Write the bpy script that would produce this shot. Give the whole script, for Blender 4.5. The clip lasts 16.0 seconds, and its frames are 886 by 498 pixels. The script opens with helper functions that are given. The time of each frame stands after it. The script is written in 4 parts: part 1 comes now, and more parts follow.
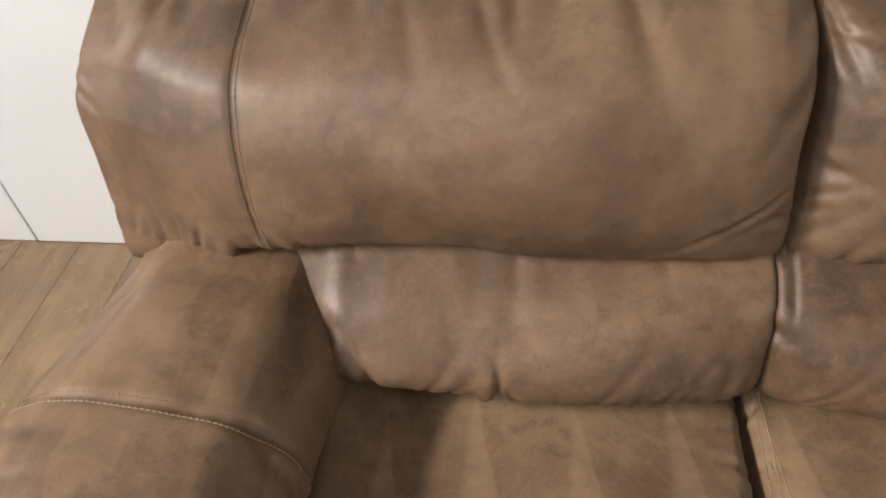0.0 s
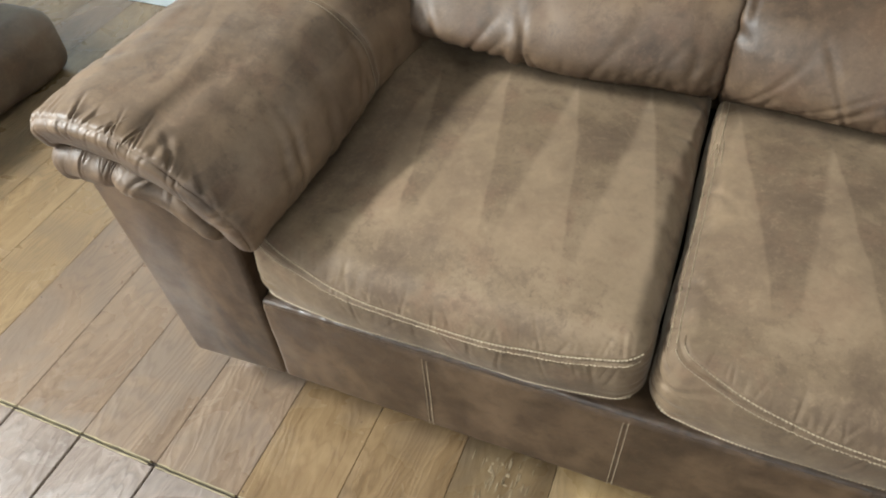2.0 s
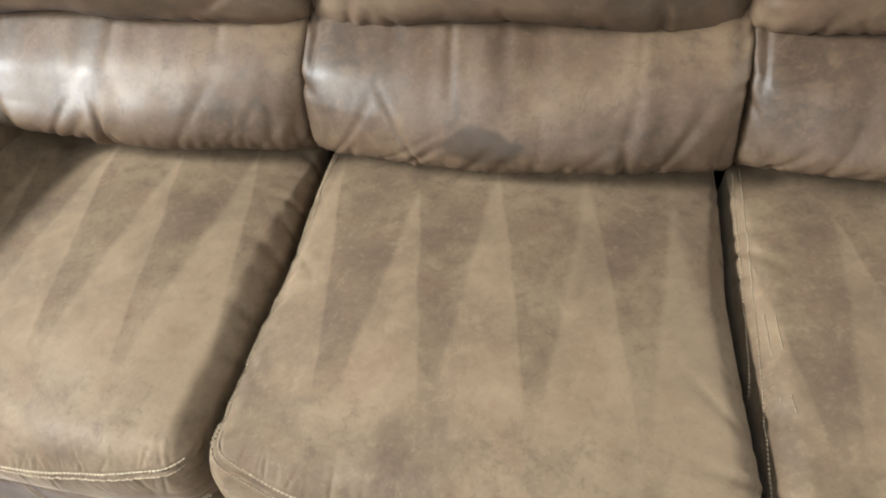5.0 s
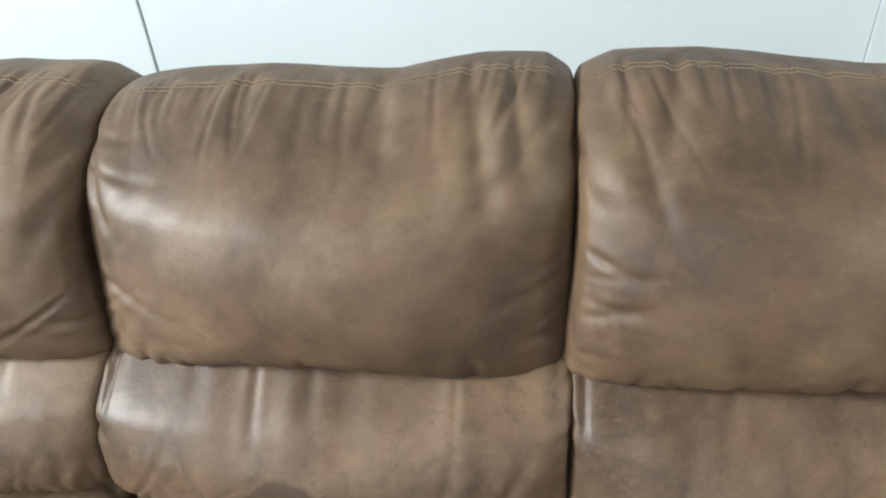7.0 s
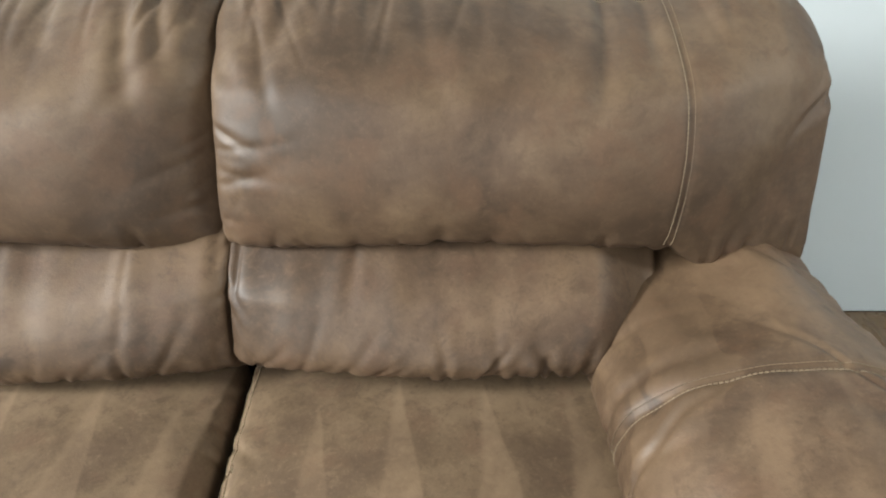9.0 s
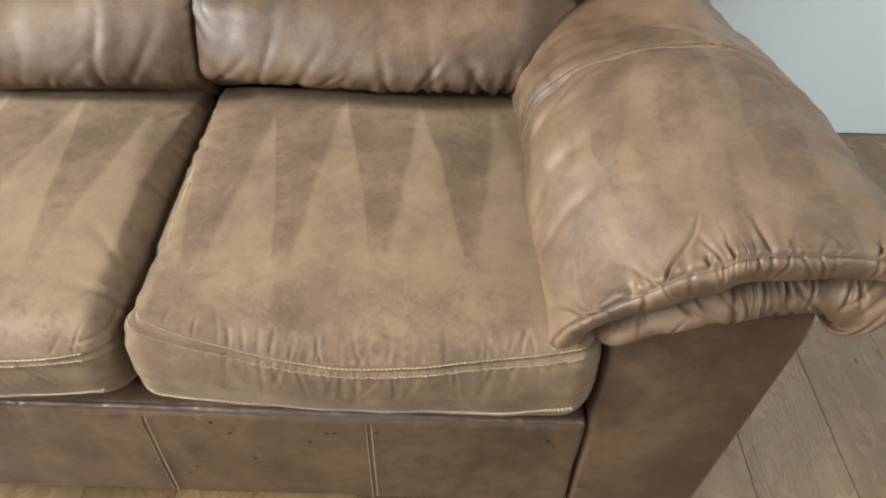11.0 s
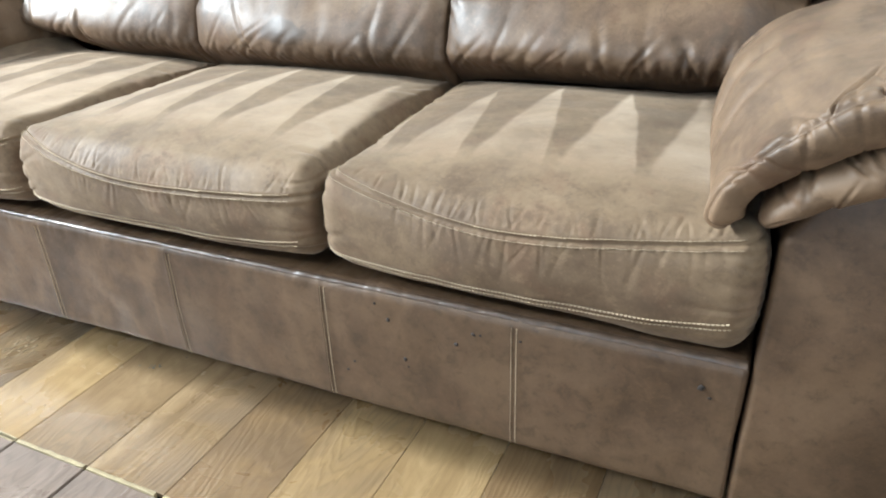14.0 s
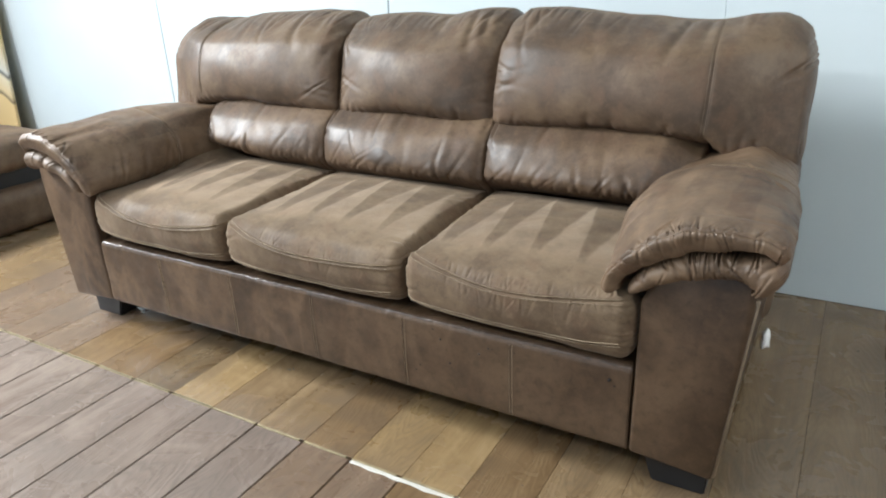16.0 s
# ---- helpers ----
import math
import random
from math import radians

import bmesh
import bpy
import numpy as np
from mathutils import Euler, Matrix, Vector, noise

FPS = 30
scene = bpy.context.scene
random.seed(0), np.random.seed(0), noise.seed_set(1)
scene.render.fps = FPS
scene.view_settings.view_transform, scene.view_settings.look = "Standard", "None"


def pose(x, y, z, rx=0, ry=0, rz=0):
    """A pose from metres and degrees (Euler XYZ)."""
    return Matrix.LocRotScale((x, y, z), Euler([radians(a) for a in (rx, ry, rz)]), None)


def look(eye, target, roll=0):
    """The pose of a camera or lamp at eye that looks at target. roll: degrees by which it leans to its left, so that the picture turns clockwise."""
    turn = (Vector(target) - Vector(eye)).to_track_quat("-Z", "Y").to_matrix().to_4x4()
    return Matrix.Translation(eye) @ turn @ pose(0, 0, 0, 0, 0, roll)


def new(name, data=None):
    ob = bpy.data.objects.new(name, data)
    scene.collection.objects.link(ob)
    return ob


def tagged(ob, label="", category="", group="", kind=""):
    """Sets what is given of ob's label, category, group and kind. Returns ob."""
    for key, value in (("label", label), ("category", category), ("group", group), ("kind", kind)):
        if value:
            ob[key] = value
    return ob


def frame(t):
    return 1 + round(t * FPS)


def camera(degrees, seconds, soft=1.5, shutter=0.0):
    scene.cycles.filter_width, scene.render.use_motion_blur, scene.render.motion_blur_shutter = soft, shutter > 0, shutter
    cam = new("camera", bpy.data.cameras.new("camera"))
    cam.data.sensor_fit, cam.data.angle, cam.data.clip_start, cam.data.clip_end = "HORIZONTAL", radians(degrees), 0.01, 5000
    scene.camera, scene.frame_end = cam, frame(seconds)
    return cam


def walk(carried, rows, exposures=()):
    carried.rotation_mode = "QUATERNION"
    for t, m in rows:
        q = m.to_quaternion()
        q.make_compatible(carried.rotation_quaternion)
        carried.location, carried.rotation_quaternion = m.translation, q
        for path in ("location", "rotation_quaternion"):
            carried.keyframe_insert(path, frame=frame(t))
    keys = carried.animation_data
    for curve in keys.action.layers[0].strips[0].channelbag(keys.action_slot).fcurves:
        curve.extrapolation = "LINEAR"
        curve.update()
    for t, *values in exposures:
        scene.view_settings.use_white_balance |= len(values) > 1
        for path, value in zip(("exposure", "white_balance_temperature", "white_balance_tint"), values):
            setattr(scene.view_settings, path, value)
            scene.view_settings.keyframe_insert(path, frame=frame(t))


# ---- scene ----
cam = camera(64.4, 16.0, soft=2.0)

PATH = [
    (0, (-0.575, -0.033, 1.267), (-0.791, 1.364, -0.149), -4.5),
    (0.5, (-0.477, -0.117, 1.205), (-0.882, 1.116, -0.317), -4.8),
    (1, (-0.456, -0.268, 1.182), (-0.917, 0.935, -0.348), -3.0),
    (1.5, (-0.397, -0.419, 1.193), (-0.926, 0.767, -0.328), -3.8),
    (2, (-0.314, -0.512, 1.185), (-0.888, 0.708, -0.292), -4.4),
    (2.5, (-0.141, -0.585, 1.195), (-0.709, 0.667, -0.257), -5.6),
    (3, (0.005, -0.63, 1.207), (-0.513, 0.661, -0.23), -6.4),
    (3.2, (0.059, -0.631, 1.202), (-0.443, 0.68, -0.223), -6.9),
    (5.3, (0.107, -0.207, 1.17), (-0.229, 1.1, -0.306), -6.3),
    (5.5, (0.098, -0.165, 1.202), (-0.215, 1.158, -0.265), -5.6),
    (6, (0.128, -0.1, 1.224), (-0.21, 1.372, -0.088), -4.5),
    (6.5, (0.17, -0.054, 1.264), (-0.158, 1.494, 0.041), -4.2),
    (7, (0.252, -0.048, 1.281), (-0.009, 1.574, 0.14), -4.0),
    (7.5, (0.325, -0.139, 1.29), (0.247, 1.53, 0.192), -2.6),
    (8, (0.523, -0.213, 1.248), (0.372, 1.509, 0.242), -4.2),
    (8.2, (0.54, -0.22, 1.243), (0.446, 1.509, 0.243), -3.8),
    (10.3, (0.713, -0.263, 1.21), (0.7, 1.073, -0.278), 2.4),
    (10.5, (0.702, -0.345, 1.183), (0.708, 1.027, -0.273), 2.8),
    (11, (0.7, -0.514, 1.099), (0.679, 0.951, -0.263), 1.2),
    (11.5, (0.719, -0.535, 0.943), (0.561, 1.004, -0.324), -0.9),
    (12, (0.752, -0.537, 0.786), (0.415, 1.076, -0.348), -2.4),
    (12.5, (0.765, -0.562, 0.7), (0.267, 1.08, -0.326), -3.1),
    (13, (0.758, -0.592, 0.669), (0.119, 1.055, -0.268), -3.0),
    (13.5, (0.78, -0.648, 0.706), (0.068, 0.989, -0.195), -2.2),
    (14, (0.848, -0.731, 0.813), (0.085, 0.881, -0.092), -2.1),
    (14.5, (0.935, -0.867, 0.901), (0.127, 0.734, 0.016), -2.8),
    (15, (1.024, -1.033, 1.007), (0.189, 0.569, 0.15), -3.3),
    (15.5, (1.147, -1.185, 1.093), (0.27, 0.413, 0.269), -2.8),
    (16, (1.196, -1.289, 1.14), (0.253, 0.299, 0.372), -2.6),
]
EXPOSURE = [
    (0, -0.56, 7220, 21), (0.5, -0.25, 6550, 9), (1, -0.22, 6150, 5), (1.5, -0.24, 6000, 3), (2, -0.24, 5900, 3), (2.5, -0.20, 5900, 4), (3, -0.17, 6050, 4), (5.5, 0.26, 5800, 4), (6, 0.32, 5750, 2), (6.5, 0.16, 5800, 3), (7, -0.02, 6040, 5), (7.5, -0.13, 6070, 5), (8, -0.09, 6120, 5), (10.5, 0.20, 6370, 10), (11, 0.32, 6270, 9), (11.5, 0.49, 6120, 7), (12, 0.65, 5970, 5), (12.5, 0.65, 5920, 5), (13, 0.65, 5870, 5), (13.5, 0.65, 5770, 5), (14, 0.59, 5620, 3), (14.5, 0.48, 5660, 4), (15, 0.28, 5660, 4), (15.5, 0.07, 5820, 6), (16, -0.06, 5820, 6),
]
walk(cam, [(t, look(eye, target, roll)) for t, eye, target, roll in PATH], EXPOSURE)


# ---- light ----
world = bpy.data.worlds.new("world")
world.use_nodes = True
world.node_tree.nodes["Background"].inputs[0].default_value = (0.9, 0.95, 1.0, 1)
world.node_tree.nodes["Background"].inputs[1].default_value = 0.003
scene.world = world


def area(name, eye, target, sx, sy, watts, colour):
    lamp = bpy.data.lights.new(name, "AREA")
    lamp.shape, lamp.size, lamp.size_y = "RECTANGLE", sx, sy
    lamp.energy, lamp.color = watts, colour
    ob = new(name, lamp)
    ob.matrix_world = look(eye, target)
    return ob


area("ceiling_tube_light", (-0.7, -2.5, 2.66), (-0.6, -1.5, 0.0), 1.3, 0.12, 32, (1.0, 0.975, 0.93))
# Added lamp with no known source: lifts the wall right of the sofa.
area("ceiling_tube_light", (3.0, -0.35, 2.66), (2.0, 1.2, 0.7), 1.3, 0.16, 40, (1.0, 0.975, 0.93))
area("ceiling_tube_light", (-3.4, -0.98, 2.66), (1.2, -3.2, 0.0), 1.3, 0.16, 505, (1.0, 0.975, 0.94))
area("ceiling_tube_light", (-3.2, -2.3, 2.66), (0.0, 0.0, 0.3), 0.9, 0.20, 130, (1.0, 0.975, 0.94))
area("ceiling_tube_light", (-0.85, -0.5, 2.66), (-0.85, -0.3, 0.0), 1.3, 0.16, 5, (1.0, 0.975, 0.93))
area("ceiling_tube_light", (-1.2, -4.3, 2.66), (-0.9, -1.5, 0.4), 1.3, 0.30, 6, (0.95, 0.97, 1.0))
area("window_daylight", (-4.94, -1.0, 1.75), (-1.0, -0.6, 0.6), 1.5, 1.3, 60, (0.80, 0.90, 1.0))
area("window_daylight", (0.6, -5.94, 1.4), (0.6, 0.0, 0.8), 3.6, 1.3, 75, (0.82, 0.91, 1.0))

# Added panel, no window known on this side: brightens the right wall.
area("window_daylight", (4.44, -1.2, 1.45), (1.7, 1.2, 0.7), 1.5, 1.2, 52, (1.0, 0.98, 0.92))


# ---- materials ----
class Nodes:
    """Short hand for a material's node tree."""

    def __init__(self, name):
        self.mat = bpy.data.materials.new(name)
        self.mat.use_nodes = True
        self.tree = self.mat.node_tree
        self.bsdf = self.tree.nodes["Principled BSDF"]

    def add(self, node_type, **values):
        node = self.tree.nodes.new(node_type)
        for key, value in values.items():
            if key == "op":
                node.operation = value
            elif key == "mode":
                node.blend_type = value
            elif key == "kind":
                node.data_type = value
        return node

    def link(self, a, b):
        self.tree.links.new(a, b)

    def coords(self, scale=(1, 1, 1), shift=False):
        co = self.add("ShaderNodeTexCoord")
        mp = self.add("ShaderNodeMapping")
        mp.inputs["Scale"].default_value = scale
        self.link(co.outputs["Object"], mp.inputs["Vector"])
        if shift:
            info = self.add("ShaderNodeObjectInfo")
            mul = self.add("ShaderNodeMath", op="MULTIPLY")
            mul.inputs[1].default_value = 57.0
            self.link(info.outputs["Random"], mul.inputs[0])
            comb = self.add("ShaderNodeCombineXYZ")
            for k in range(3):
                self.link(mul.outputs[0], comb.inputs[k])
            self.link(comb.outputs[0], mp.inputs["Location"])
        return mp.outputs[0]

    def noise(self, vec, scale, detail=3.0, rough=0.55, distort=0.0):
        n = self.add("ShaderNodeTexNoise")
        n.inputs["Scale"].default_value = scale
        n.inputs["Detail"].default_value = detail
        n.inputs["Roughness"].default_value = rough
        n.inputs["Distortion"].default_value = distort
        self.link(vec, n.inputs["Vector"])
        return n.outputs["Fac"]

    def ramp(self, fac, stops):
        r = self.add("ShaderNodeValToRGB")
        els = r.color_ramp.elements
        while len(els) < len(stops):
            els.new(0.5)
        for el, (pos, col) in zip(els, stops):
            el.position = pos
            el.color = (*col, 1) if len(col) == 3 else col
        self.link(fac, r.inputs[0])
        return r.outputs[0]

    def grey(self, fac, lo, hi, a, b, shape="SMOOTHSTEP"):
        m = self.add("ShaderNodeMapRange")
        m.interpolation_type = shape
        for key, v in (("From Min", lo), ("From Max", hi), ("To Min", a), ("To Max", b)):
            m.inputs[key].default_value = v
        self.link(fac, m.inputs["Value"])
        return m.outputs[0]

    def mix(self, fac, a, b, mode="MIX"):
        m = self.add("ShaderNodeMix", kind="RGBA", mode=mode)
        for sock, v in ((m.inputs[0], fac), (m.inputs[6], a), (m.inputs[7], b)):
            if isinstance(v, (int, float)):
                sock.default_value = v
            elif isinstance(v, tuple):
                sock.default_value = (*v, 1)
            else:
                self.link(v, sock)
        return m.outputs[2]

    def math(self, op, a, b=0.0):
        m = self.add("ShaderNodeMath", op=op)
        for sock, v in ((m.inputs[0], a), (m.inputs[1], b)):
            if isinstance(v, (int, float)):
                sock.default_value = v
            else:
                self.link(v, sock)
        return m.outputs[0]

    def bump(self, height, strength, distance, under=None):
        b = self.add("ShaderNodeBump")
        b.inputs["Strength"].default_value = strength
        b.inputs["Distance"].default_value = distance
        self.link(height, b.inputs["Height"])
        if under is not None:
            self.link(under, b.inputs["Normal"])
        return b.outputs[0]

    def done(self, colour, rough, normal=None, **extra):
        for key, v in (("Base Color", colour), ("Roughness", rough), ("Normal", normal)):
            if v is None:
                continue
            if isinstance(v, (int, float)):
                self.bsdf.inputs[key].default_value = v
            elif isinstance(v, tuple):
                self.bsdf.inputs[key].default_value = (*v, 1)
            else:
                self.link(v, self.bsdf.inputs[key])
        for key, v in extra.items():
            self.bsdf.inputs[key.replace("_", " ")].default_value = v
        return self.mat


def leather(name, dark, mid, light, red, rough=(0.36, 0.56), nap=None, smears=False, spots=0.6, stain=None, spec=0.5, streak=0.0):
    """Brown faux leather: cloudy tone, rubbed patches, pebble grain."""
    n = Nodes(name)
    vec = n.coords()
    cloud = n.noise(vec, 5.0, 6, 0.62, 0.35)
    patch = n.noise(vec, 13.0, 4, 0.6, 0.1)
    fine = n.noise(vec, 60.0, 3, 0.6)
    mottle = n.noise(vec, 38.0, 8, 0.72, 0.4)
    col = n.ramp(cloud, [(0.36, dark), (0.5, mid), (0.64, light)])
    col = n.mix(n.grey(patch, 0.52, 0.66, 0.0, 0.6), col, red)
    col = n.mix(n.grey(patch, 0.46, 0.30, 0.0, 0.4), col, light)
    col = n.mix(n.grey(fine, 0.3, 0.7, 0.10, 0.0), col, (0.05, 0.032, 0.022))
    speck = n.noise(vec, 170.0, 4, 0.65)
    col = n.mix(n.grey(speck, 0.46, 0.30, 0.0, 0.22 * spots), col, tuple(0.55 * c for c in dark))
    col = n.mix(n.grey(speck, 0.55, 0.72, 0.0, 0.22 * spots), col, tuple(1.3 * c for c in light))
    col = n.mix(n.grey(mottle, 0.50, 0.34, 0.0, 0.42 * spots), col, tuple(0.72 * c for c in dark))
    col = n.mix(n.grey(mottle, 0.52, 0.68, 0.0, 0.36 * spots), col, tuple(1.12 * c for c in light))
    if stain:
        # dried dark stain with a ragged edge
        at = n.add("ShaderNodeSeparateXYZ")
        n.link(vec, at.inputs[0])
        sx = n.math("DIVIDE", n.math("SUBTRACT", at.outputs[0], stain[0]), 0.060)
        sz = n.math("DIVIDE", n.math("SUBTRACT", at.outputs[2], stain[1]), 0.020)
        far = n.math("SQRT", n.math("ADD", n.math("MULTIPLY", sx, sx), n.math("MULTIPLY", sz, sz)))
        far = n.math("ADD", far, n.math("MULTIPLY", n.math("SUBTRACT", patch, 0.5), 3.0))
        col = n.mix(n.grey(far, 1.25, 0.8, 0.0, 0.7), col, tuple(0.6 * c for c in dark))
    if smears:
        # pale cloudy smears rubbed slantwise across the cover, mostly over its left half
        along = n.add("ShaderNodeSeparateXYZ")
        n.link(vec, along.inputs[0])
        for turn, seed in ((0.75, 0.0), (-0.6, 4.0)):
            mp = n.add("ShaderNodeMapping")
            mp.inputs["Location"].default_value = (seed, seed, 0)
            mp.inputs["Rotation"].default_value = (0, turn, 0)
            mp.inputs["Scale"].default_value = (4.0, 4.0, 1.7)
            n.link(vec, mp.inputs["Vector"])
            line = n.math("ABSOLUTE", n.math("SUBTRACT", n.noise(mp.outputs[0], 1.0, 3, 0.55, 0.3), 0.5))
            fade = n.math("MULTIPLY", n.grey(mottle, 0.3, 0.6, 0.4, 1.0), n.grey(along.outputs[0], 0.70, -0.10, 0.20, 1.0))
            col = n.mix(n.math("MULTIPLY", n.grey(line, 0.05, 0.0, 0.0, 0.45), fade), col, tuple(1.5 * c for c in light))
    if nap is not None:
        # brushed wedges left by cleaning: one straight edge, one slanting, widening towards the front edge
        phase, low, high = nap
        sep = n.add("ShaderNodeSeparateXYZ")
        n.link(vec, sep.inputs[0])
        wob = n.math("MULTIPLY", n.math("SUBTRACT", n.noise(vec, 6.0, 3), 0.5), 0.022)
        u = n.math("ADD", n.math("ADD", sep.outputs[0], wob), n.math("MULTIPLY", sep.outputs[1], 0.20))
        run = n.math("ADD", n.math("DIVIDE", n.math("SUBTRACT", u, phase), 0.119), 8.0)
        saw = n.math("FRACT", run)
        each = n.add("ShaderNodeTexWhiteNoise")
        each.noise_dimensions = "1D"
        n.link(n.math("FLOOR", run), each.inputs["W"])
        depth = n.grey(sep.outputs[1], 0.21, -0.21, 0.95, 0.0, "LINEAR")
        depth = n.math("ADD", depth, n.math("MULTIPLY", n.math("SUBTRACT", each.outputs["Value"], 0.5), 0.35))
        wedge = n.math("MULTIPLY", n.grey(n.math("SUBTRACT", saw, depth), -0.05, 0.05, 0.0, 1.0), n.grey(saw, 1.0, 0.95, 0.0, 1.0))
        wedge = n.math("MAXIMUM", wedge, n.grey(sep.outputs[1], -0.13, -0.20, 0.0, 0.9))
        # Wedges stop short of the arms; the left dark strip includes arm shadow.
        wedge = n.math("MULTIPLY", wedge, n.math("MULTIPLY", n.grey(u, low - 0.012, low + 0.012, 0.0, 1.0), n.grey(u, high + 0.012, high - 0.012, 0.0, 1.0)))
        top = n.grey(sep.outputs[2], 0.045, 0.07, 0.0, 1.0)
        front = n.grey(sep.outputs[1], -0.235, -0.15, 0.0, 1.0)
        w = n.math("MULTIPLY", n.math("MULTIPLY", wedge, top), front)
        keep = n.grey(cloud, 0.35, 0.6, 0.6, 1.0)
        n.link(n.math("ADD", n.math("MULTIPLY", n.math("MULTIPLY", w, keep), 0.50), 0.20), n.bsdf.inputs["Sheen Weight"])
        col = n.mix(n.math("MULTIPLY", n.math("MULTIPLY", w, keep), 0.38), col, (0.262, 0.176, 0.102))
    grain = n.add("ShaderNodeTexVoronoi")
    grain.inputs["Scale"].default_value = 420.0
    n.link(vec, grain.inputs["Vector"])
    if streak:
        # brushed streaks along the arm
        mp = n.add("ShaderNodeMapping")
        mp.inputs["Scale"].default_value = (1.0, 0.22, 1.0)
        n.link(vec, mp.inputs["Vector"])
        band = n.noise(mp.outputs[0], 15.0, 2, 0.4, 0.5)
        col = n.mix(n.math("MULTIPLY", n.grey(band, 0.49, 0.53, 0.0, 1.0), streak), col, tuple(1.15 * c for c in light))
        # patches where the nap lies the other way
        mp = n.add("ShaderNodeMapping")
        mp.inputs["Location"].default_value = (2.3, 0.4, 1.1)
        mp.inputs["Scale"].default_value = (1.0, 0.55, 1.0)
        n.link(vec, mp.inputs["Vector"])
        col = n.mix(n.grey(n.noise(mp.outputs[0], 9.0, 4, 0.6, 0.3), 0.545, 0.600, 0.0, 0.26), col, tuple(0.95 * c for c in dark))
    b1 = n.bump(n.noise(vec, 24.0, 3, 0.5), 0.18, 0.005)
    b2 = n.bump(grain.outputs["Distance"], 0.10, 0.0012, b1)
    return n.done(col, n.grey(patch, 0.3, 0.7, rough[0], rough[1]), b2, Specular_IOR_Level=spec)


LEATHER = leather("leather_brown", (0.062, 0.038, 0.021), (0.107, 0.067, 0.038), (0.163, 0.109, 0.063), (0.122, 0.069, 0.037), (0.50, 0.62))
# Rail and arm panels: the darker base holds some of the front's shade.
LEATHER_SHADED = leather("leather_shaded", (0.045, 0.026, 0.013), (0.066, 0.039, 0.0205), (0.100, 0.062, 0.034), (0.075, 0.042, 0.021), (0.42, 0.55), smears=True, spots=1.1, spec=0.42)
LEATHER_PAD = leather("leather_pad", (0.063, 0.038, 0.021), (0.117, 0.074, 0.042), (0.183, 0.120, 0.070), (0.125, 0.070, 0.038), (0.47, 0.61), spots=1.0, spec=0.46, streak=0.32)
LUMBAR = leather("leather_lumbar", (0.056, 0.034, 0.019), (0.102, 0.064, 0.037), (0.161, 0.105, 0.061), (0.110, 0.062, 0.034), (0.45, 0.58), spots=0.9, spec=0.46)
LUMBAR_STAINED = leather("leather_lumbar_stained", (0.056, 0.034, 0.019), (0.102, 0.064, 0.037), (0.161, 0.105, 0.061), (0.110, 0.062, 0.034), (0.45, 0.58), spots=0.9, spec=0.46, stain=(-0.05, -0.028))
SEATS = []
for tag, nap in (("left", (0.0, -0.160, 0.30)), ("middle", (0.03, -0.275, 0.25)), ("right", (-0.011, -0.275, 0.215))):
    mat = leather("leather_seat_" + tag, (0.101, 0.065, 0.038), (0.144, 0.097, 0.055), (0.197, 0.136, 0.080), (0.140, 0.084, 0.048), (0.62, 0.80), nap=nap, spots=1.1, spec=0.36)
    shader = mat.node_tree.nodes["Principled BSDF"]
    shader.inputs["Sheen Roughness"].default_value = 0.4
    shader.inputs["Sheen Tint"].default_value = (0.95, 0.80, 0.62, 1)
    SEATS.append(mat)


def plain(name, colour, rough, var=0.25, scale=30.0, **extra):
    n = Nodes(name)
    vec = n.coords()
    f = n.noise(vec, scale, 4)
    lo = tuple(c * (1 - var) for c in colour)
    col = n.ramp(f, [(0.3, lo), (0.7, colour)])
    return n.done(col, rough, n.bump(f, 0.15, 0.002), **extra)


WORN = plain("worn_leather", (0.095, 0.062, 0.040), 0.36, 0.5, 60.0)
THREAD_WORN = plain("thread_worn", (0.25, 0.19, 0.12), 0.75, 0.3, 400.0)
THREAD = plain("thread", (0.42, 0.33, 0.215), 0.75, 0.3, 400.0)
BLACK = plain("black_plastic", (0.012, 0.012, 0.013), 0.45)
DUST_COVER = plain("dust_cover", (0.016, 0.012, 0.009), 0.95, Specular_IOR_Level=0.1)
GRIME = plain("dark_speck", (0.025, 0.018, 0.014), 0.8)
FLUFF = plain("white_stuffing", (0.82, 0.81, 0.78), 0.95, 0.1, 90.0)
CHIP = plain("white_chip", (0.64, 0.61, 0.54), 0.8, 0.15, 60.0)
FILLER = plain("tan_filler", (0.36, 0.29, 0.16), 0.6, 0.45, 40.0)
PALE_WOOD = plain("pale_wood", (0.27, 0.20, 0.115), 0.6, 0.3, 80.0)
CARTON = plain("carton", (0.46, 0.31, 0.15), 0.8, 0.15, 12.0)
INK = plain("dark_stain", (0.085, 0.076, 0.048), 0.5, 0.5, 60.0)
WELT = plain("pale_piping", (0.26, 0.19, 0.12), 0.55, 0.3, 40.0)
GAP = plain("floor_gap", (0.045, 0.032, 0.022), 0.9)


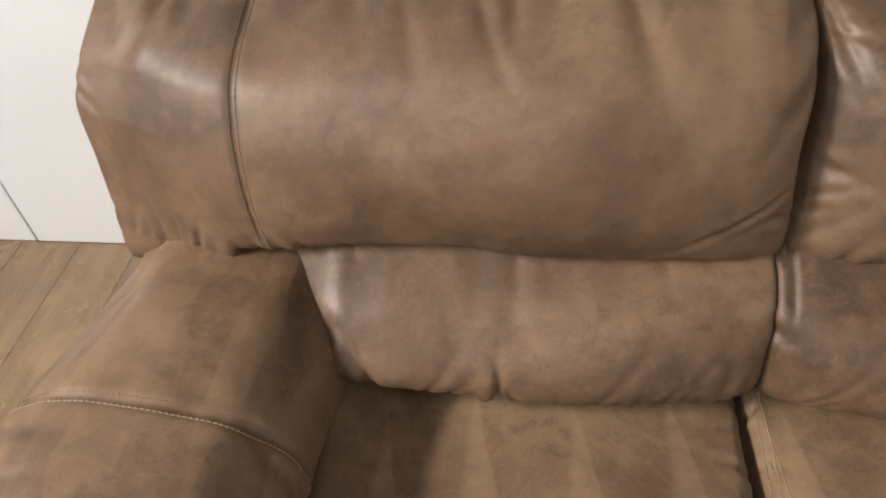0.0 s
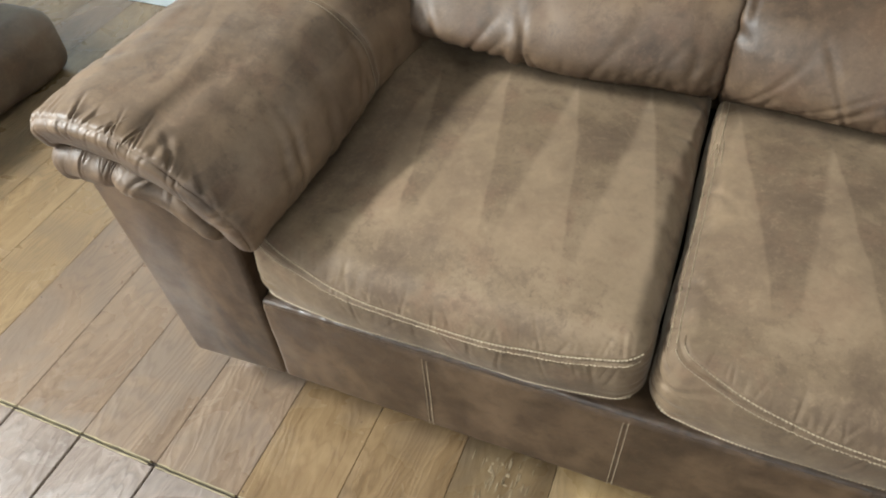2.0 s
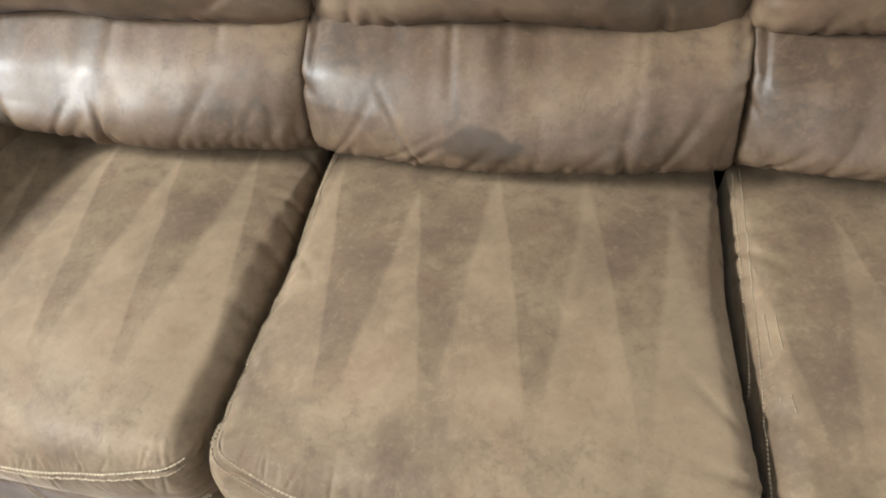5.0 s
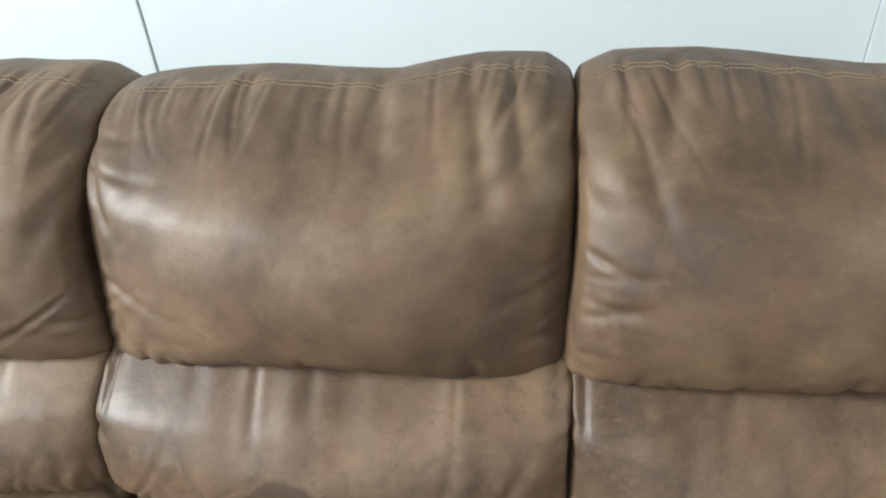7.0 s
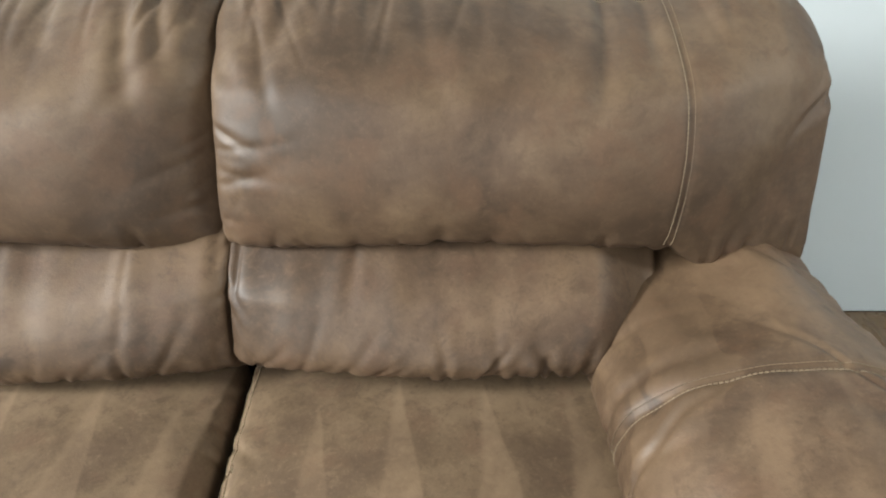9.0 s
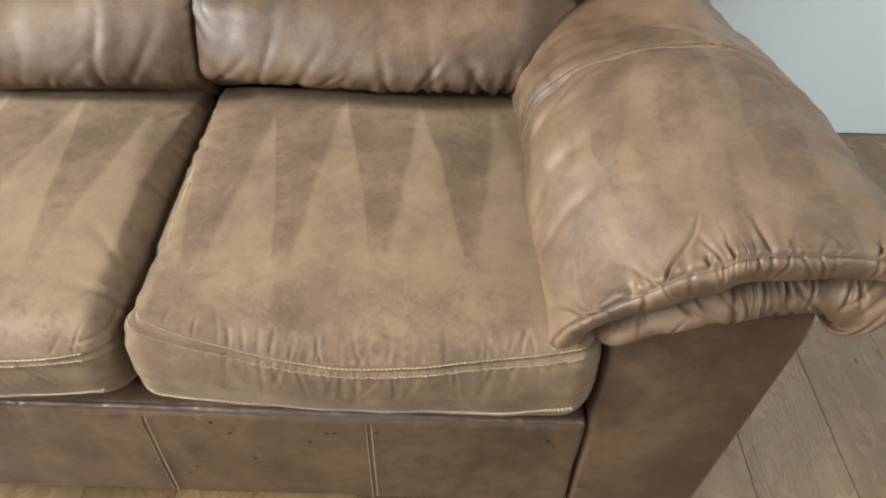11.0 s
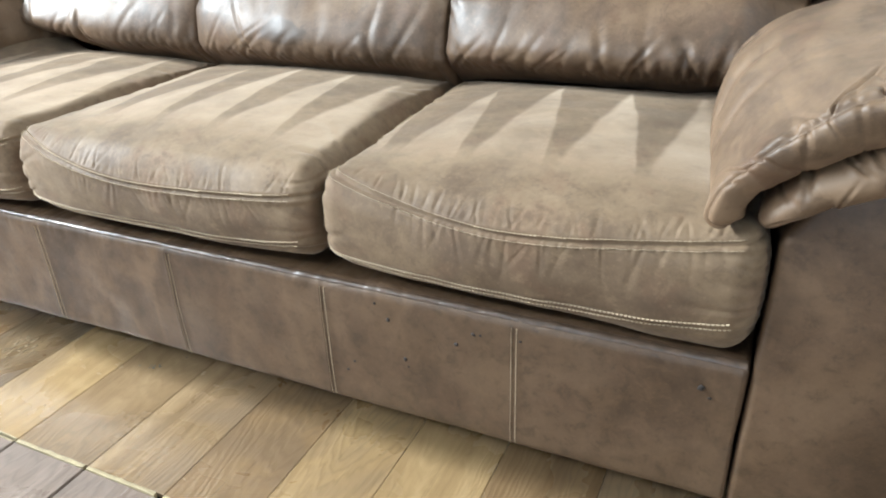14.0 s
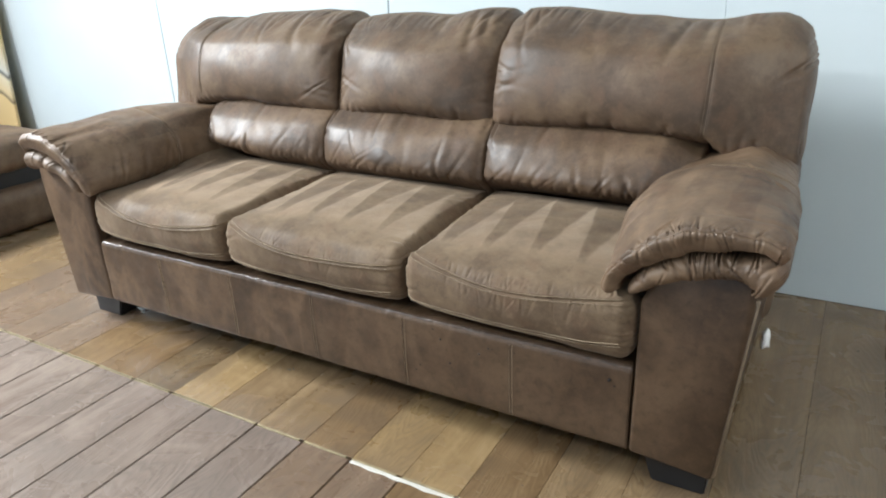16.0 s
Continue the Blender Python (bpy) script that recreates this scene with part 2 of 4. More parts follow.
def wood(name, dark, mid, light, grey):
    """Oak laminate: cathedral figure on some boards, straight grain on others, cloudy stain, satin gloss."""
    n = Nodes(name)
    flat = n.coords()
    vec = n.coords((1, 1, 1), shift=True)
    info = n.add("ShaderNodeObjectInfo")
    rand = info.outputs["Random"]
    stretch = []
    for along in (0.22, 0.03):
        mp = n.add("ShaderNodeMapping")
        mp.inputs["Scale"].default_value = (1.0, along, 1.0)
        n.link(vec, mp.inputs["Vector"])
        stretch.append(mp.outputs[0])
    sep = n.add("ShaderNodeSeparateXYZ")
    n.link(flat, sep.inputs[0])
    aside = n.math("MULTIPLY", n.math("SUBTRACT", n.math("FRACT", n.math("MULTIPLY", rand, 17.3)), 0.5), 0.16)
    down = n.math("SUBTRACT", n.math("FRACT", n.math("MULTIPLY", rand, 41.7)), 0.5)
    warp = n.math("MULTIPLY", n.math("SUBTRACT", n.noise(stretch[0], 14.0, 4, 0.55, 0.2), 0.5), 1.5)
    dx = n.math("DIVIDE", n.math("ADD", sep.outputs[0], aside), 0.055)
    dy = n.math("DIVIDE", n.math("ADD", sep.outputs[1], down), 0.30)
    dist = n.math("SQRT", n.math("ADD", n.math("MULTIPLY", dx, dx), n.math("MULTIPLY", dy, dy)))
    rings = n.math("FRACT", n.math("MULTIPLY", n.math("ADD", dist, warp), 5.5))
    ring = n.math("ABSOLUTE", n.math("SUBTRACT", n.math("MULTIPLY", rings, 2.0), 1.0))
    pores = n.noise(stretch[1], 260.0, 3, 0.6)
    streak = n.noise(stretch[1], 34.0, 3, 0.6)
    cloud = n.noise(vec, 5.0, 4, 0.6, 0.6)
    col = n.ramp(streak, [(0.18, dark), (0.5, mid), (0.82, light)])
    col = n.mix(n.grey(cloud, 0.47, 0.66, 0.0, 0.85), col, grey)
    col = n.mix(n.grey(cloud, 0.44, 0.30, 0.0, 0.6), col, light)
    figure = n.grey(n.noise(vec, 2.5, 2), 0.40, 0.60, 0.25, 1.0)
    col = n.mix(n.math("MULTIPLY", n.grey(ring, 0.45, 1.0, 0.0, 0.42), figure), col, tuple(0.75 * c for c in dark))
    col = n.mix(n.grey(pores, 0.36, 0.25, 0.0, 0.6), col, tuple(c * 0.4 for c in dark))
    col = n.mix(n.math("MULTIPLY", rand, 0.22), col, dark)
    b1 = n.bump(pores, 0.25, 0.001)
    b2 = n.bump(ring, 0.30, 0.0012, b1)
    b3 = n.bump(cloud, 0.10, 0.006, b2)
    return n.done(col, n.grey(cloud, 0.3, 0.7, 0.20, 0.36), b3, Specular_IOR_Level=0.6)


OAK_YELLOW = wood("oak_yellow", (0.176, 0.112, 0.050), (0.282, 0.191, 0.091), (0.375, 0.265, 0.135), (0.205, 0.141, 0.076))
OAK_BROWN = wood("oak_brown", (0.133, 0.086, 0.043), (0.218, 0.147, 0.077), (0.300, 0.211, 0.116), (0.168, 0.116, 0.068))
OAK_GREY = wood("oak_grey", (0.116, 0.076, 0.048), (0.190, 0.130, 0.084), (0.267, 0.193, 0.129), (0.154, 0.111, 0.077))
# Greyer oak, lightened and blued to carry the front floor's glare.
OAK_PALE_GLARE = wood("oak_pale_glare", (0.130, 0.096, 0.074), (0.208, 0.160, 0.127), (0.285, 0.226, 0.184), (0.170, 0.131, 0.104))
OAK_TAN = wood("oak_tan", (0.108, 0.065, 0.030), (0.178, 0.114, 0.056), (0.250, 0.168, 0.087), (0.140, 0.093, 0.051))
OAK_DARK = wood("oak_dark", (0.080, 0.050, 0.024), (0.130, 0.086, 0.043), (0.190, 0.132, 0.070), (0.104, 0.073, 0.042))


def wall_paint():
    n = Nodes("white_wall_panel")
    vec = n.coords()
    f = n.noise(vec, 2.0, 3)
    col = n.ramp(f, [(0.3, (0.590, 0.650, 0.660)), (0.7, (0.630, 0.692, 0.702))])
    return n.done(col, 0.5, n.bump(n.noise(vec, 150.0, 2), 0.06, 0.001))


WALL = wall_paint()
SEAM = plain("panel_seam", (0.13, 0.12, 0.09), 0.8)
# Unseen walls and ceiling: tones set low to hold back bounced fill.
DIM = plain("unseen_dim_wall", (0.12, 0.117, 0.113), 0.9, 0.1, 3.0)
CEIL = plain("unseen_dim_ceiling", (0.23, 0.23, 0.226), 0.9, 0.06, 4.0)


# ---- mesh tools ----
rng = np.random.default_rng(7)
TABLE = rng.random((64, 64, 64))


def vnoise(x, y=0.0, z=0.0):
    """Smooth value noise, 0 to 1."""
    x, y, z = np.broadcast_arrays(np.asarray(x, float), y, z)
    i, j, k = np.floor(x).astype(int), np.floor(y).astype(int), np.floor(z).astype(int)
    u, v, w = x - i, y - j, z - k
    u, v, w = (a * a * (3 - 2 * a) for a in (u, v, w))
    out = 0.0
    for di in (0, 1):
        for dj in (0, 1):
            for dk in (0, 1):
                g = TABLE[(i + di) % 64, (j + dj) % 64, (k + dk) % 64]
                out = out + g * (u if di else 1 - u) * (v if dj else 1 - v) * (w if dk else 1 - w)
    return out


def ridge(x, y=0.0, z=0.0):
    """Sharp creases: 1 in a crease, 0 away from it."""
    return np.clip(1 - np.abs(2 * vnoise(x, y, z) - 1) * 2.6, 0, 1) ** 1.6


def ease(a, b, x):
    t = np.clip((x - a) / (b - a), 0, 1)
    return t * t * (3 - 2 * t)


def grid_box(half, n):
    """Points and quads of a box's skin, cut into n cells along each axis."""
    n = np.asarray(n)
    keys, faces = [], []
    for ax in range(3):
        a, b = (ax + 1) % 3, (ax + 2) % 3
        ia, ib = np.meshgrid(np.arange(n[a] + 1), np.arange(n[b] + 1), indexing="ij")
        for end in (0, 1):
            q = np.zeros((*ia.shape, 3), int)
            q[..., a], q[..., b], q[..., ax] = ia, ib, end * n[ax]
            code = (q[..., 0] * 4096 + q[..., 1]) * 4096 + q[..., 2]
            f = np.stack([code[:-1, :-1], code[1:, :-1], code[1:, 1:], code[:-1, 1:]], -1).reshape(-1, 4)
            faces.append(f if end else f[:, ::-1])
    f = np.concatenate(faces)
    codes, inv = np.unique(f, return_inverse=True)
    q = np.stack([codes // 4096**2, codes // 4096 % 4096, codes % 4096], -1)
    return (2 * q / n - 1) * np.asarray(half), inv.reshape(-1, 4)


def rounded(p, half, r):
    half, r = np.asarray(half, float), np.asarray(r, float)
    inner = np.clip(p, -(half - r), half - r)
    d = (p - inner) / r
    return inner + r * d / np.linalg.norm(d, axis=1, keepdims=True)


def normals(p, f):
    a = np.cross(p[f[:, 2]] - p[f[:, 0]], p[f[:, 3]] - p[f[:, 1]])
    out = np.zeros_like(p)
    for k in range(4):
        np.add.at(out, f[:, k], a)
    return out / (np.linalg.norm(out, axis=1, keepdims=True) + 1e-12)


def skin(name, p, f, material, smooth=True):
    me = bpy.data.meshes.new(name)
    me.from_pydata(p.tolist(), [], f.tolist())
    me.polygons.foreach_set("use_smooth", np.full(len(me.polygons), smooth))
    me.materials.append(material)
    return me


def child(name, me, parent, label="", at=(0, 0, 0)):
    ob = new(name, me)
    ob.location = at
    ob.parent = parent
    if label:
        tagged(ob, label)
    return ob


def part(name, bm, material, parent, label="", smooth=False):
    me = bpy.data.meshes.new(name)
    bm.to_mesh(me)
    bm.free()
    me.materials.append(material)
    if smooth:
        me.polygons.foreach_set("use_smooth", np.full(len(me.polygons), True))
    return child(name, me, parent, label)


def empty(name, at, label, category, group="", kind=""):
    ob = new(name)
    ob.location = at
    ob.empty_display_size = 0.1
    return tagged(ob, label, category, group, kind)


def box(bm, lo, hi, bevel=0.0, segments=2):
    made = bmesh.ops.create_cube(bm, size=1.0)
    for v in made["verts"]:
        v.co = [l + (c + 0.5) * (h - l) for c, l, h in zip(v.co, lo, hi)]
    if bevel:
        edges = list({e for v in made["verts"] for e in v.link_edges})
        bmesh.ops.bevel(bm, geom=edges, offset=bevel, segments=segments, profile=0.5, affect="EDGES")


def prism(bm, outline, y0, y1, bevel=0.0, segments=3):
    """A solid from an outline of (x, z), counter-clockwise seen from the front, drawn out from y0 to y1."""
    a = [bm.verts.new((x, y0, z)) for x, z in outline]
    b = [bm.verts.new((x, y1, z)) for x, z in outline]
    bm.faces.new(a)
    bm.faces.new(b[::-1])
    for k in range(len(a)):
        m = (k + 1) % len(a)
        bm.faces.new((a[m], a[k], b[k], b[m]))
    bmesh.ops.recalc_face_normals(bm, faces=bm.faces)
    if bevel:
        bmesh.ops.bevel(bm, geom=list(bm.edges), offset=bevel, segments=segments, profile=0.5, affect="EDGES")


def tree_of(p, f):
    from mathutils.bvhtree import BVHTree
    return BVHTree.FromPolygons([Vector(v) for v in p], [tuple(q) for q in f.tolist()])


def stitches(tree, rows, parent, pitch=0.0068, length=0.0046, width=0.0011, lift=0.0009, thread=THREAD):
    """Rows of thread stitches laid on a surface along the places that the rays meet."""
    verts, faces = [], []
    for rays in rows:
        pts, run = [], 0.0
        for eye, way in rays:
            hit, nor, _, _ = tree.ray_cast(Vector(eye), Vector(way).normalized())
            if hit is not None:
                pts.append((hit, nor if nor.dot(Vector(way)) < 0 else -nor))
        for (a, na), (b, _) in zip(pts, pts[1:]):
            step = (b - a).length
            if step > 0.04 or step < 1e-6:
                continue
            d = (b - a) / step
            s = d.cross(na).normalized()
            while run < step:
                c = a + d * run
                k = len(verts)
                for u, v, w in ((-1, -1, 0), (1, -1, 0), (1, 1, 0), (-1, 1, 0), (-0.7, -0.6, 1), (0.7, -0.6, 1), (0.7, 0.6, 1), (-0.7, 0.6, 1)):
                    verts.append(tuple(c + d * (u * length / 2) + s * (v * width / 2) + na * (lift * (2.2 if w else -1.0))))
                faces += [tuple(k + i for i in q) for q in ((4, 5, 6, 7), (0, 1, 5, 4), (1, 2, 6, 5), (2, 3, 7, 6), (3, 0, 4, 7))]
                run += pitch
            run -= step
    me = bpy.data.meshes.new("stitching")
    me.from_pydata(verts, [], faces)
    me.materials.append(thread)
    return tagged(child("stitching", me, parent, "pale double rows of thread stitches"), kind="stuff")


def span(a, b, n):
    return np.linspace(a, b, n)


# ---- room ----
FLOOR_X = (-5.0, 4.5)
WALL_Y = 1.2
ROOM_FRONT, ROOM_TOP = -6.0, 2.7
bm = bmesh.new()
box(bm, (FLOOR_X[0] - 0.1, ROOM_FRONT - 0.1, -0.1), (FLOOR_X[1] + 0.1, WALL_Y + 0.1, -0.010))
me = bpy.data.meshes.new("floor")
bm.to_mesh(me)
bm.free()
me.materials.append(GAP)
floor = tagged(new("floor", me), "worn oak laminate board floor with dark joints", "floor", kind="structure")

# Only the north wall is in view; the rest close the room, darkened.
for name, lo, hi in (
    ("wall_north", (FLOOR_X[0] - 0.1, WALL_Y + 0.012, 0.0), (FLOOR_X[1] + 0.1, WALL_Y + 0.1, ROOM_TOP)),
    ("wall_south", (FLOOR_X[0] - 0.1, ROOM_FRONT - 0.1, -0.01), (FLOOR_X[1] + 0.1, ROOM_FRONT, ROOM_TOP)),
    ("wall_west", (FLOOR_X[0] - 0.1, ROOM_FRONT, -0.01), (FLOOR_X[0], WALL_Y, ROOM_TOP)),
    ("wall_east", (FLOOR_X[1], ROOM_FRONT, -0.01), (FLOOR_X[1] + 0.1, WALL_Y, ROOM_TOP)),
    ("ceiling", (FLOOR_X[0] - 0.1, ROOM_FRONT - 0.1, ROOM_TOP), (FLOOR_X[1] + 0.1, WALL_Y + 0.1, ROOM_TOP + 0.1)),
):
    bm = bmesh.new()
    box(bm, lo, hi)
    me = bpy.data.meshes.new(name)
    bm.to_mesh(me)
    bm.free()
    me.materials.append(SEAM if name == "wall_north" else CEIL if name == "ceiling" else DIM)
    ob = tagged(new(name, me), "plain unseen ceiling, darkened to cut bounced light" if name == "ceiling" else "white panelled wall with thin dark joints" if name == "wall_north" else "plain unseen wall, darkened to cut bounced light",
                "ceiling" if name == "ceiling" else "wall", kind="structure")
    if name == "wall_north":
        wall_north = ob
edges_x = [FLOOR_X[0], -4.47, -3.17, -1.865, -0.487, 0.803, 2.10, 3.40, FLOOR_X[1]]
for a, b in zip(edges_x, edges_x[1:]):
    bm = bmesh.new()
    ga, gb = (0.0006 if abs(e - 0.803) < 0.01 else 0.0025 for e in (a, b))
    box(bm, (a + ga, WALL_Y, 0.001), (b - gb, WALL_Y + 0.011, ROOM_TOP - 0.001), 0.0015, 1)
    part("panel", bm, WALL, wall_north)


# ---- sofa ----
sofa = empty("sofa", (0, 0, 0), "brown faux-leather three-seat sofa with pillow-top arms, worn and creased", "sofa")
GAPX = 0.295


def pleats(a, b, seed, lo, hi, spacing, length, depth, width, tilt=0.25):
    """Irregular creases that run out from an edge: a along the edge, b away from it. Inward is negative."""
    r = random.Random(seed)
    out = np.zeros_like(a)
    at = lo + r.random() * spacing
    while at < hi:
        run, deep, wide = length * r.uniform(0.35, 1.5), depth * r.uniform(0.35, 1.3), width * r.uniform(0.7, 1.5)
        lean, bend = r.gauss(0, tilt), 0.4 * r.gauss(0, tilt) / max(length, 1e-3)
        near = (np.abs(a - at) < run * (abs(lean) + 0.4) + 6 * wide) & (b < run * 1.05) & (b > -0.02)
        aa, bb = a[near], np.clip(b[near], 0, None)
        d = aa - at - lean * bb - bend * bb**2 * 0.5
        w = wide * (0.8 + 0.9 * bb / run)
        tail = np.clip(1 - bb / run, 0, 1) ** 0.8
        out[near] += deep * tail * (-np.exp(-((d / w) ** 2)) + 0.40 * np.exp(-(((np.abs(d) - 2.1 * w) / (1.3 * w)) ** 2)))
        at += spacing * r.uniform(0.45, 1.6)
    return out


def seat_cushion(cx, seed, half_x, dip, lean, sag, material, rear):
    half = np.array([half_x, 0.278, 0.072])
    at = np.array([cx, 0.268, 0.408])

    def seam_z(x):
        u = np.clip(np.asarray(x) / half_x, -1, 1)
        return dip[0] + dip[1] * np.clip(-u, 0, 1) ** 1.7 + dip[2] * np.clip(u, 0, 1) ** 1.7

    p, f = grid_box(half, (340, 130, 60))
    k = ease(0.0, half[1], p[:, 1])[:, None]
    p = rounded(p, half, np.concatenate([0.034 - 0.024 * k, 0.036 - 0.022 * k, 0.040 - 0.010 * k], 1))
    s = p / half
    sx, sy, sz = s.T
    up, front = np.clip(sz, 0, 1), np.clip(-sy, 0, 1) ** 2
    round_x = np.clip(1 - sx**2, 0, 1)
    nose = ease(-0.45, -1.0, sy)
    p[:, 2] += up * (0.030 * round_x**0.6 * np.clip(1 - sy**2, 0, 1) ** 0.5 - 0.012 * nose * round_x + 0.010 * nose * sx**4)
    p[:, 1] -= front * 0.020 * round_x**0.7 * (1 - 0.35 * sz**2)
    p[:, 0] += np.sign(sx) * 0.002 * np.abs(sx) ** 3 * (1 - sz**2)
    p[:, 2] += np.clip(-sz, 0, 1) * nose * (0.020 * np.clip(-sx, 0, 1) ** 6 + 0.008 * np.clip(sx, 0, 1) ** 6)
    p[:, 2] += np.clip(-sz, 0, 1) * nose * sag * ease(0.0, 1.0, sx)
    p[:, 1] += np.clip(-sz, 0, 1) ** 1.5 * nose * 0.014
    p[:, 2] += up * ease(-0.2, 0.8, sy) * (rear[0] * ease(-0.35, -1.0, sx) + rear[1] * ease(0.35, 1.0, sx))
    p[:, 0] += ease(0.5, -1.0, sy) * (lean[0] * ease(0.2, -1.0, sx) + lean[1] * ease(-0.2, 1.0, sx))
    nor = normals(p, f)
    x, y, z = p.T
    k = int(seed * 10)
    seam = seam_z(x)
    over = np.clip(z - seam, 0, 1) + np.clip(y + 0.262, 0, 1) * ease(0.02, 0.05, z)
    under = np.clip(seam - z, 0, 1)
    facing = ease(-0.05, -0.16, y)
    off = pleats(x, np.where(z > seam, over, 9.0), k, -half_x, half_x, 0.0085, 0.030, 0.0013, 0.0018, 0.35) * facing * ease(0.003, 0.012, over)
    off += pleats(x, np.where(z <= seam, under, 9.0), k + 1, -half_x * 0.5, half_x, 0.0105, 0.045, 0.0008, 0.0022, 0.3) * ease(-0.20, -0.25, y)
    off += (-0.0034 * np.exp(-(((z - seam) / 0.0020) ** 2)) + 0.0014 * np.exp(-(((np.abs(z - seam) - 0.0062) / 0.004) ** 2))) * ease(-0.23, -0.26, y)
    off += -0.0026 * np.exp(-(((z + 0.044) / 0.004) ** 2)) * ease(-0.23, -0.26, y)
    # creased front corners
    for side in (-1, 1):
        off += pleats(z, (half_x - side * x) + np.clip(y + 0.24, 0, 1), k + 3 + side, -0.05, 0.06, 0.017, 0.060, 0.0028 if side < 0 else 0.0012, 0.0032, 0.4) * ease(-0.16, -0.23, y)
        off += pleats(y, np.clip(half_x - side * x, 0, 1), k + 7 + side, -0.22, 0.24, 0.06, 0.055, 0.0030, 0.007, 0.5) * ease(0.03, 0.06, z)
    off += 0.007 * (vnoise(x * 7 + seed, y * 7, z * 7) - 0.5) + 0.0030 * (vnoise(x * 22, y * 18 + seed, z * 20) - 0.5)
    p = p + nor * off[:, None]
    ob = child("seat_cushion", skin("seat_cushion", p, f, material), sofa, "brushed brown faux-suede seat cushion with double-stitched front", at)
    tree = tree_of(p, f)
    rows = []
    xs = span(-half_x + 0.010, half_x - 0.010, 420)
    for dz in (0.0046, -0.0046):
        rows.append([((u, -0.6, float(seam_z(u)) + dz), (0, 1, 0)) for u in xs])
    for dz in (-0.0405, -0.0490):
        rows.append([((u, -0.6, dz + 0.014 * (u / half_x) ** 4), (0, 1, 0)) for u in xs])
    for dx in (0.006, 0.014):
        rows.append([((-half_x + dx, v, 0.4), (0, 0, -1)) for v in span(-0.245, 0.25, 50)])
    stitches(tree, rows, ob, pitch=0.0050, length=0.0045, width=0.0009, lift=0.0009)
    return ob


def lumbar_cushion(cx, seed, gather, material, half_x=0.300):
    half = np.array([half_x, 0.130, 0.106])
    at = np.array([cx, 0.604, 0.606])
    p, f = grid_box(half, (190, 40, 72))
    p = rounded(p, half, (0.012, 0.105, 0.080))
    sx, sy, sz = (p / half).T
    front = np.clip(-sy, 0, 1)
    round_x = np.clip(1 - sx**2, 0, 1)
    p[:, 1] += 0.30 * p[:, 2]
    p[:, 1] -= front * 0.044 * round_x**0.8 * np.exp(-(((sz + 0.25) / 0.60) ** 2))
    p[:, 1] += front * 0.052 * ease(-0.45, -1.0, sz)
    p[:, 2] -= np.clip(-sz, 0, 1) * (0.026 if gather < 0 else 0.030 if gather == 0 else 0.008)
    p[:, 2] -= np.clip(-sz, 0, 1) * (0.014 * np.abs(sx) ** 5 + 0.004)
    if gather < 0:
        p[:, 2] += np.clip(-sz, 0, 1) * 0.074 * ease(0.3, -1.0, sx)
    p[:, 1] += front * 0.022 * np.abs(sx) ** 14
    if gather < 0:
        p[:, 1] += front * 0.065 * ease(-0.62, -0.98, sx)
    if gather > 0:
        end = ease(0.66, 0.95, sx)
        p[:, 1] += front * 0.050 * end * ease(-0.6, 0.4, sz)
        p[:, 2] -= np.clip(sz, 0, 1) * 0.040 * end
    p[:, 1] += front * 0.034 * ease(0.30, 1.0, sz)
    p[:, 2] += np.clip(sz, 0, 1) * 0.012 * round_x
    nor = normals(p, f)
    x, y, z = p.T
    k = int(seed * 10)
    much = 0.45 + 0.75 * ease(-0.05, 0.22, gather * x) if gather else 0.45
    off = pleats(x - 0.35 * z, z + 0.080, k, -half_x, half_x, 0.027 if gather > 0 else 0.032, 0.085, 0.0048 if gather < 0 else 0.0075, 0.0050, 0.55) * front * much * ease(-0.104, -0.070, z)
    off += pleats(x, z + 0.084, k + 1, -half_x, half_x, 0.017, 0.035, 0.0038, 0.0030, 0.3) * front * much * ease(-0.104, -0.076, z)
    off += pleats(x, 0.092 - z, k + 2, -half_x, half_x, 0.130, 0.070, 0.0022, 0.0065, 0.15) * front
    for side in (-1, 1):
        off += pleats(z, half_x - side * x, k + 5 + side, -0.09, 0.09, 0.060, 0.035, 0.0030, 0.005, 0.5) * front
        # deep tuck close to the joint
        off += -0.0045 * np.exp(-(((x - side * (half_x - 0.020 - 0.05 * np.abs(z))) / 0.0045) ** 2)) * ease(0.02, 0.06, z * (1 if side < 0 else -1)) * front
    if gather < 0:
        # one sharp upright fold low in the bolster
        off += (-0.009 * np.exp(-(((x + 0.006) / 0.0045) ** 2)) + 0.006 * np.exp(-(((x + 0.022) / 0.010) ** 2))) * ease(0.03, -0.07, z) * front
    off += 0.014 * (vnoise(x * 8 + seed, z * 8, 1.5) - 0.5) * front + 0.0036 * (vnoise(x * 30, z * 16, seed) - 0.5)
    p = p + nor * off[:, None]
    return child("lumbar_cushion", skin("lumbar_cushion", p, f, material), sofa, "plump creased brown leather lumbar bolster", at)


TOP_LINE = {
    -1: ((-1.09, -1.0, -0.88, -0.60, -0.45, -0.33, -0.295), (-0.024, -0.014, -0.016, -0.002, 0.006, 0.004, -0.012)),
    0: ((-0.29, -0.2, -0.09, 0.08, 0.18, 0.26, 0.295), (-0.012, -0.006, -0.002, -0.012, 0.006, 0.012, -0.006)),
    1: ((0.295, 0.34, 0.44, 0.62, 0.72, 0.80, 0.88, 0.95, 1.03, 1.09), (-0.006, 0.010, 0.010, -0.012, -0.015, -0.020, -0.022, -0.012, -0.008, -0.024)),
}

WING = {-1: 0.874, 1: 0.890}


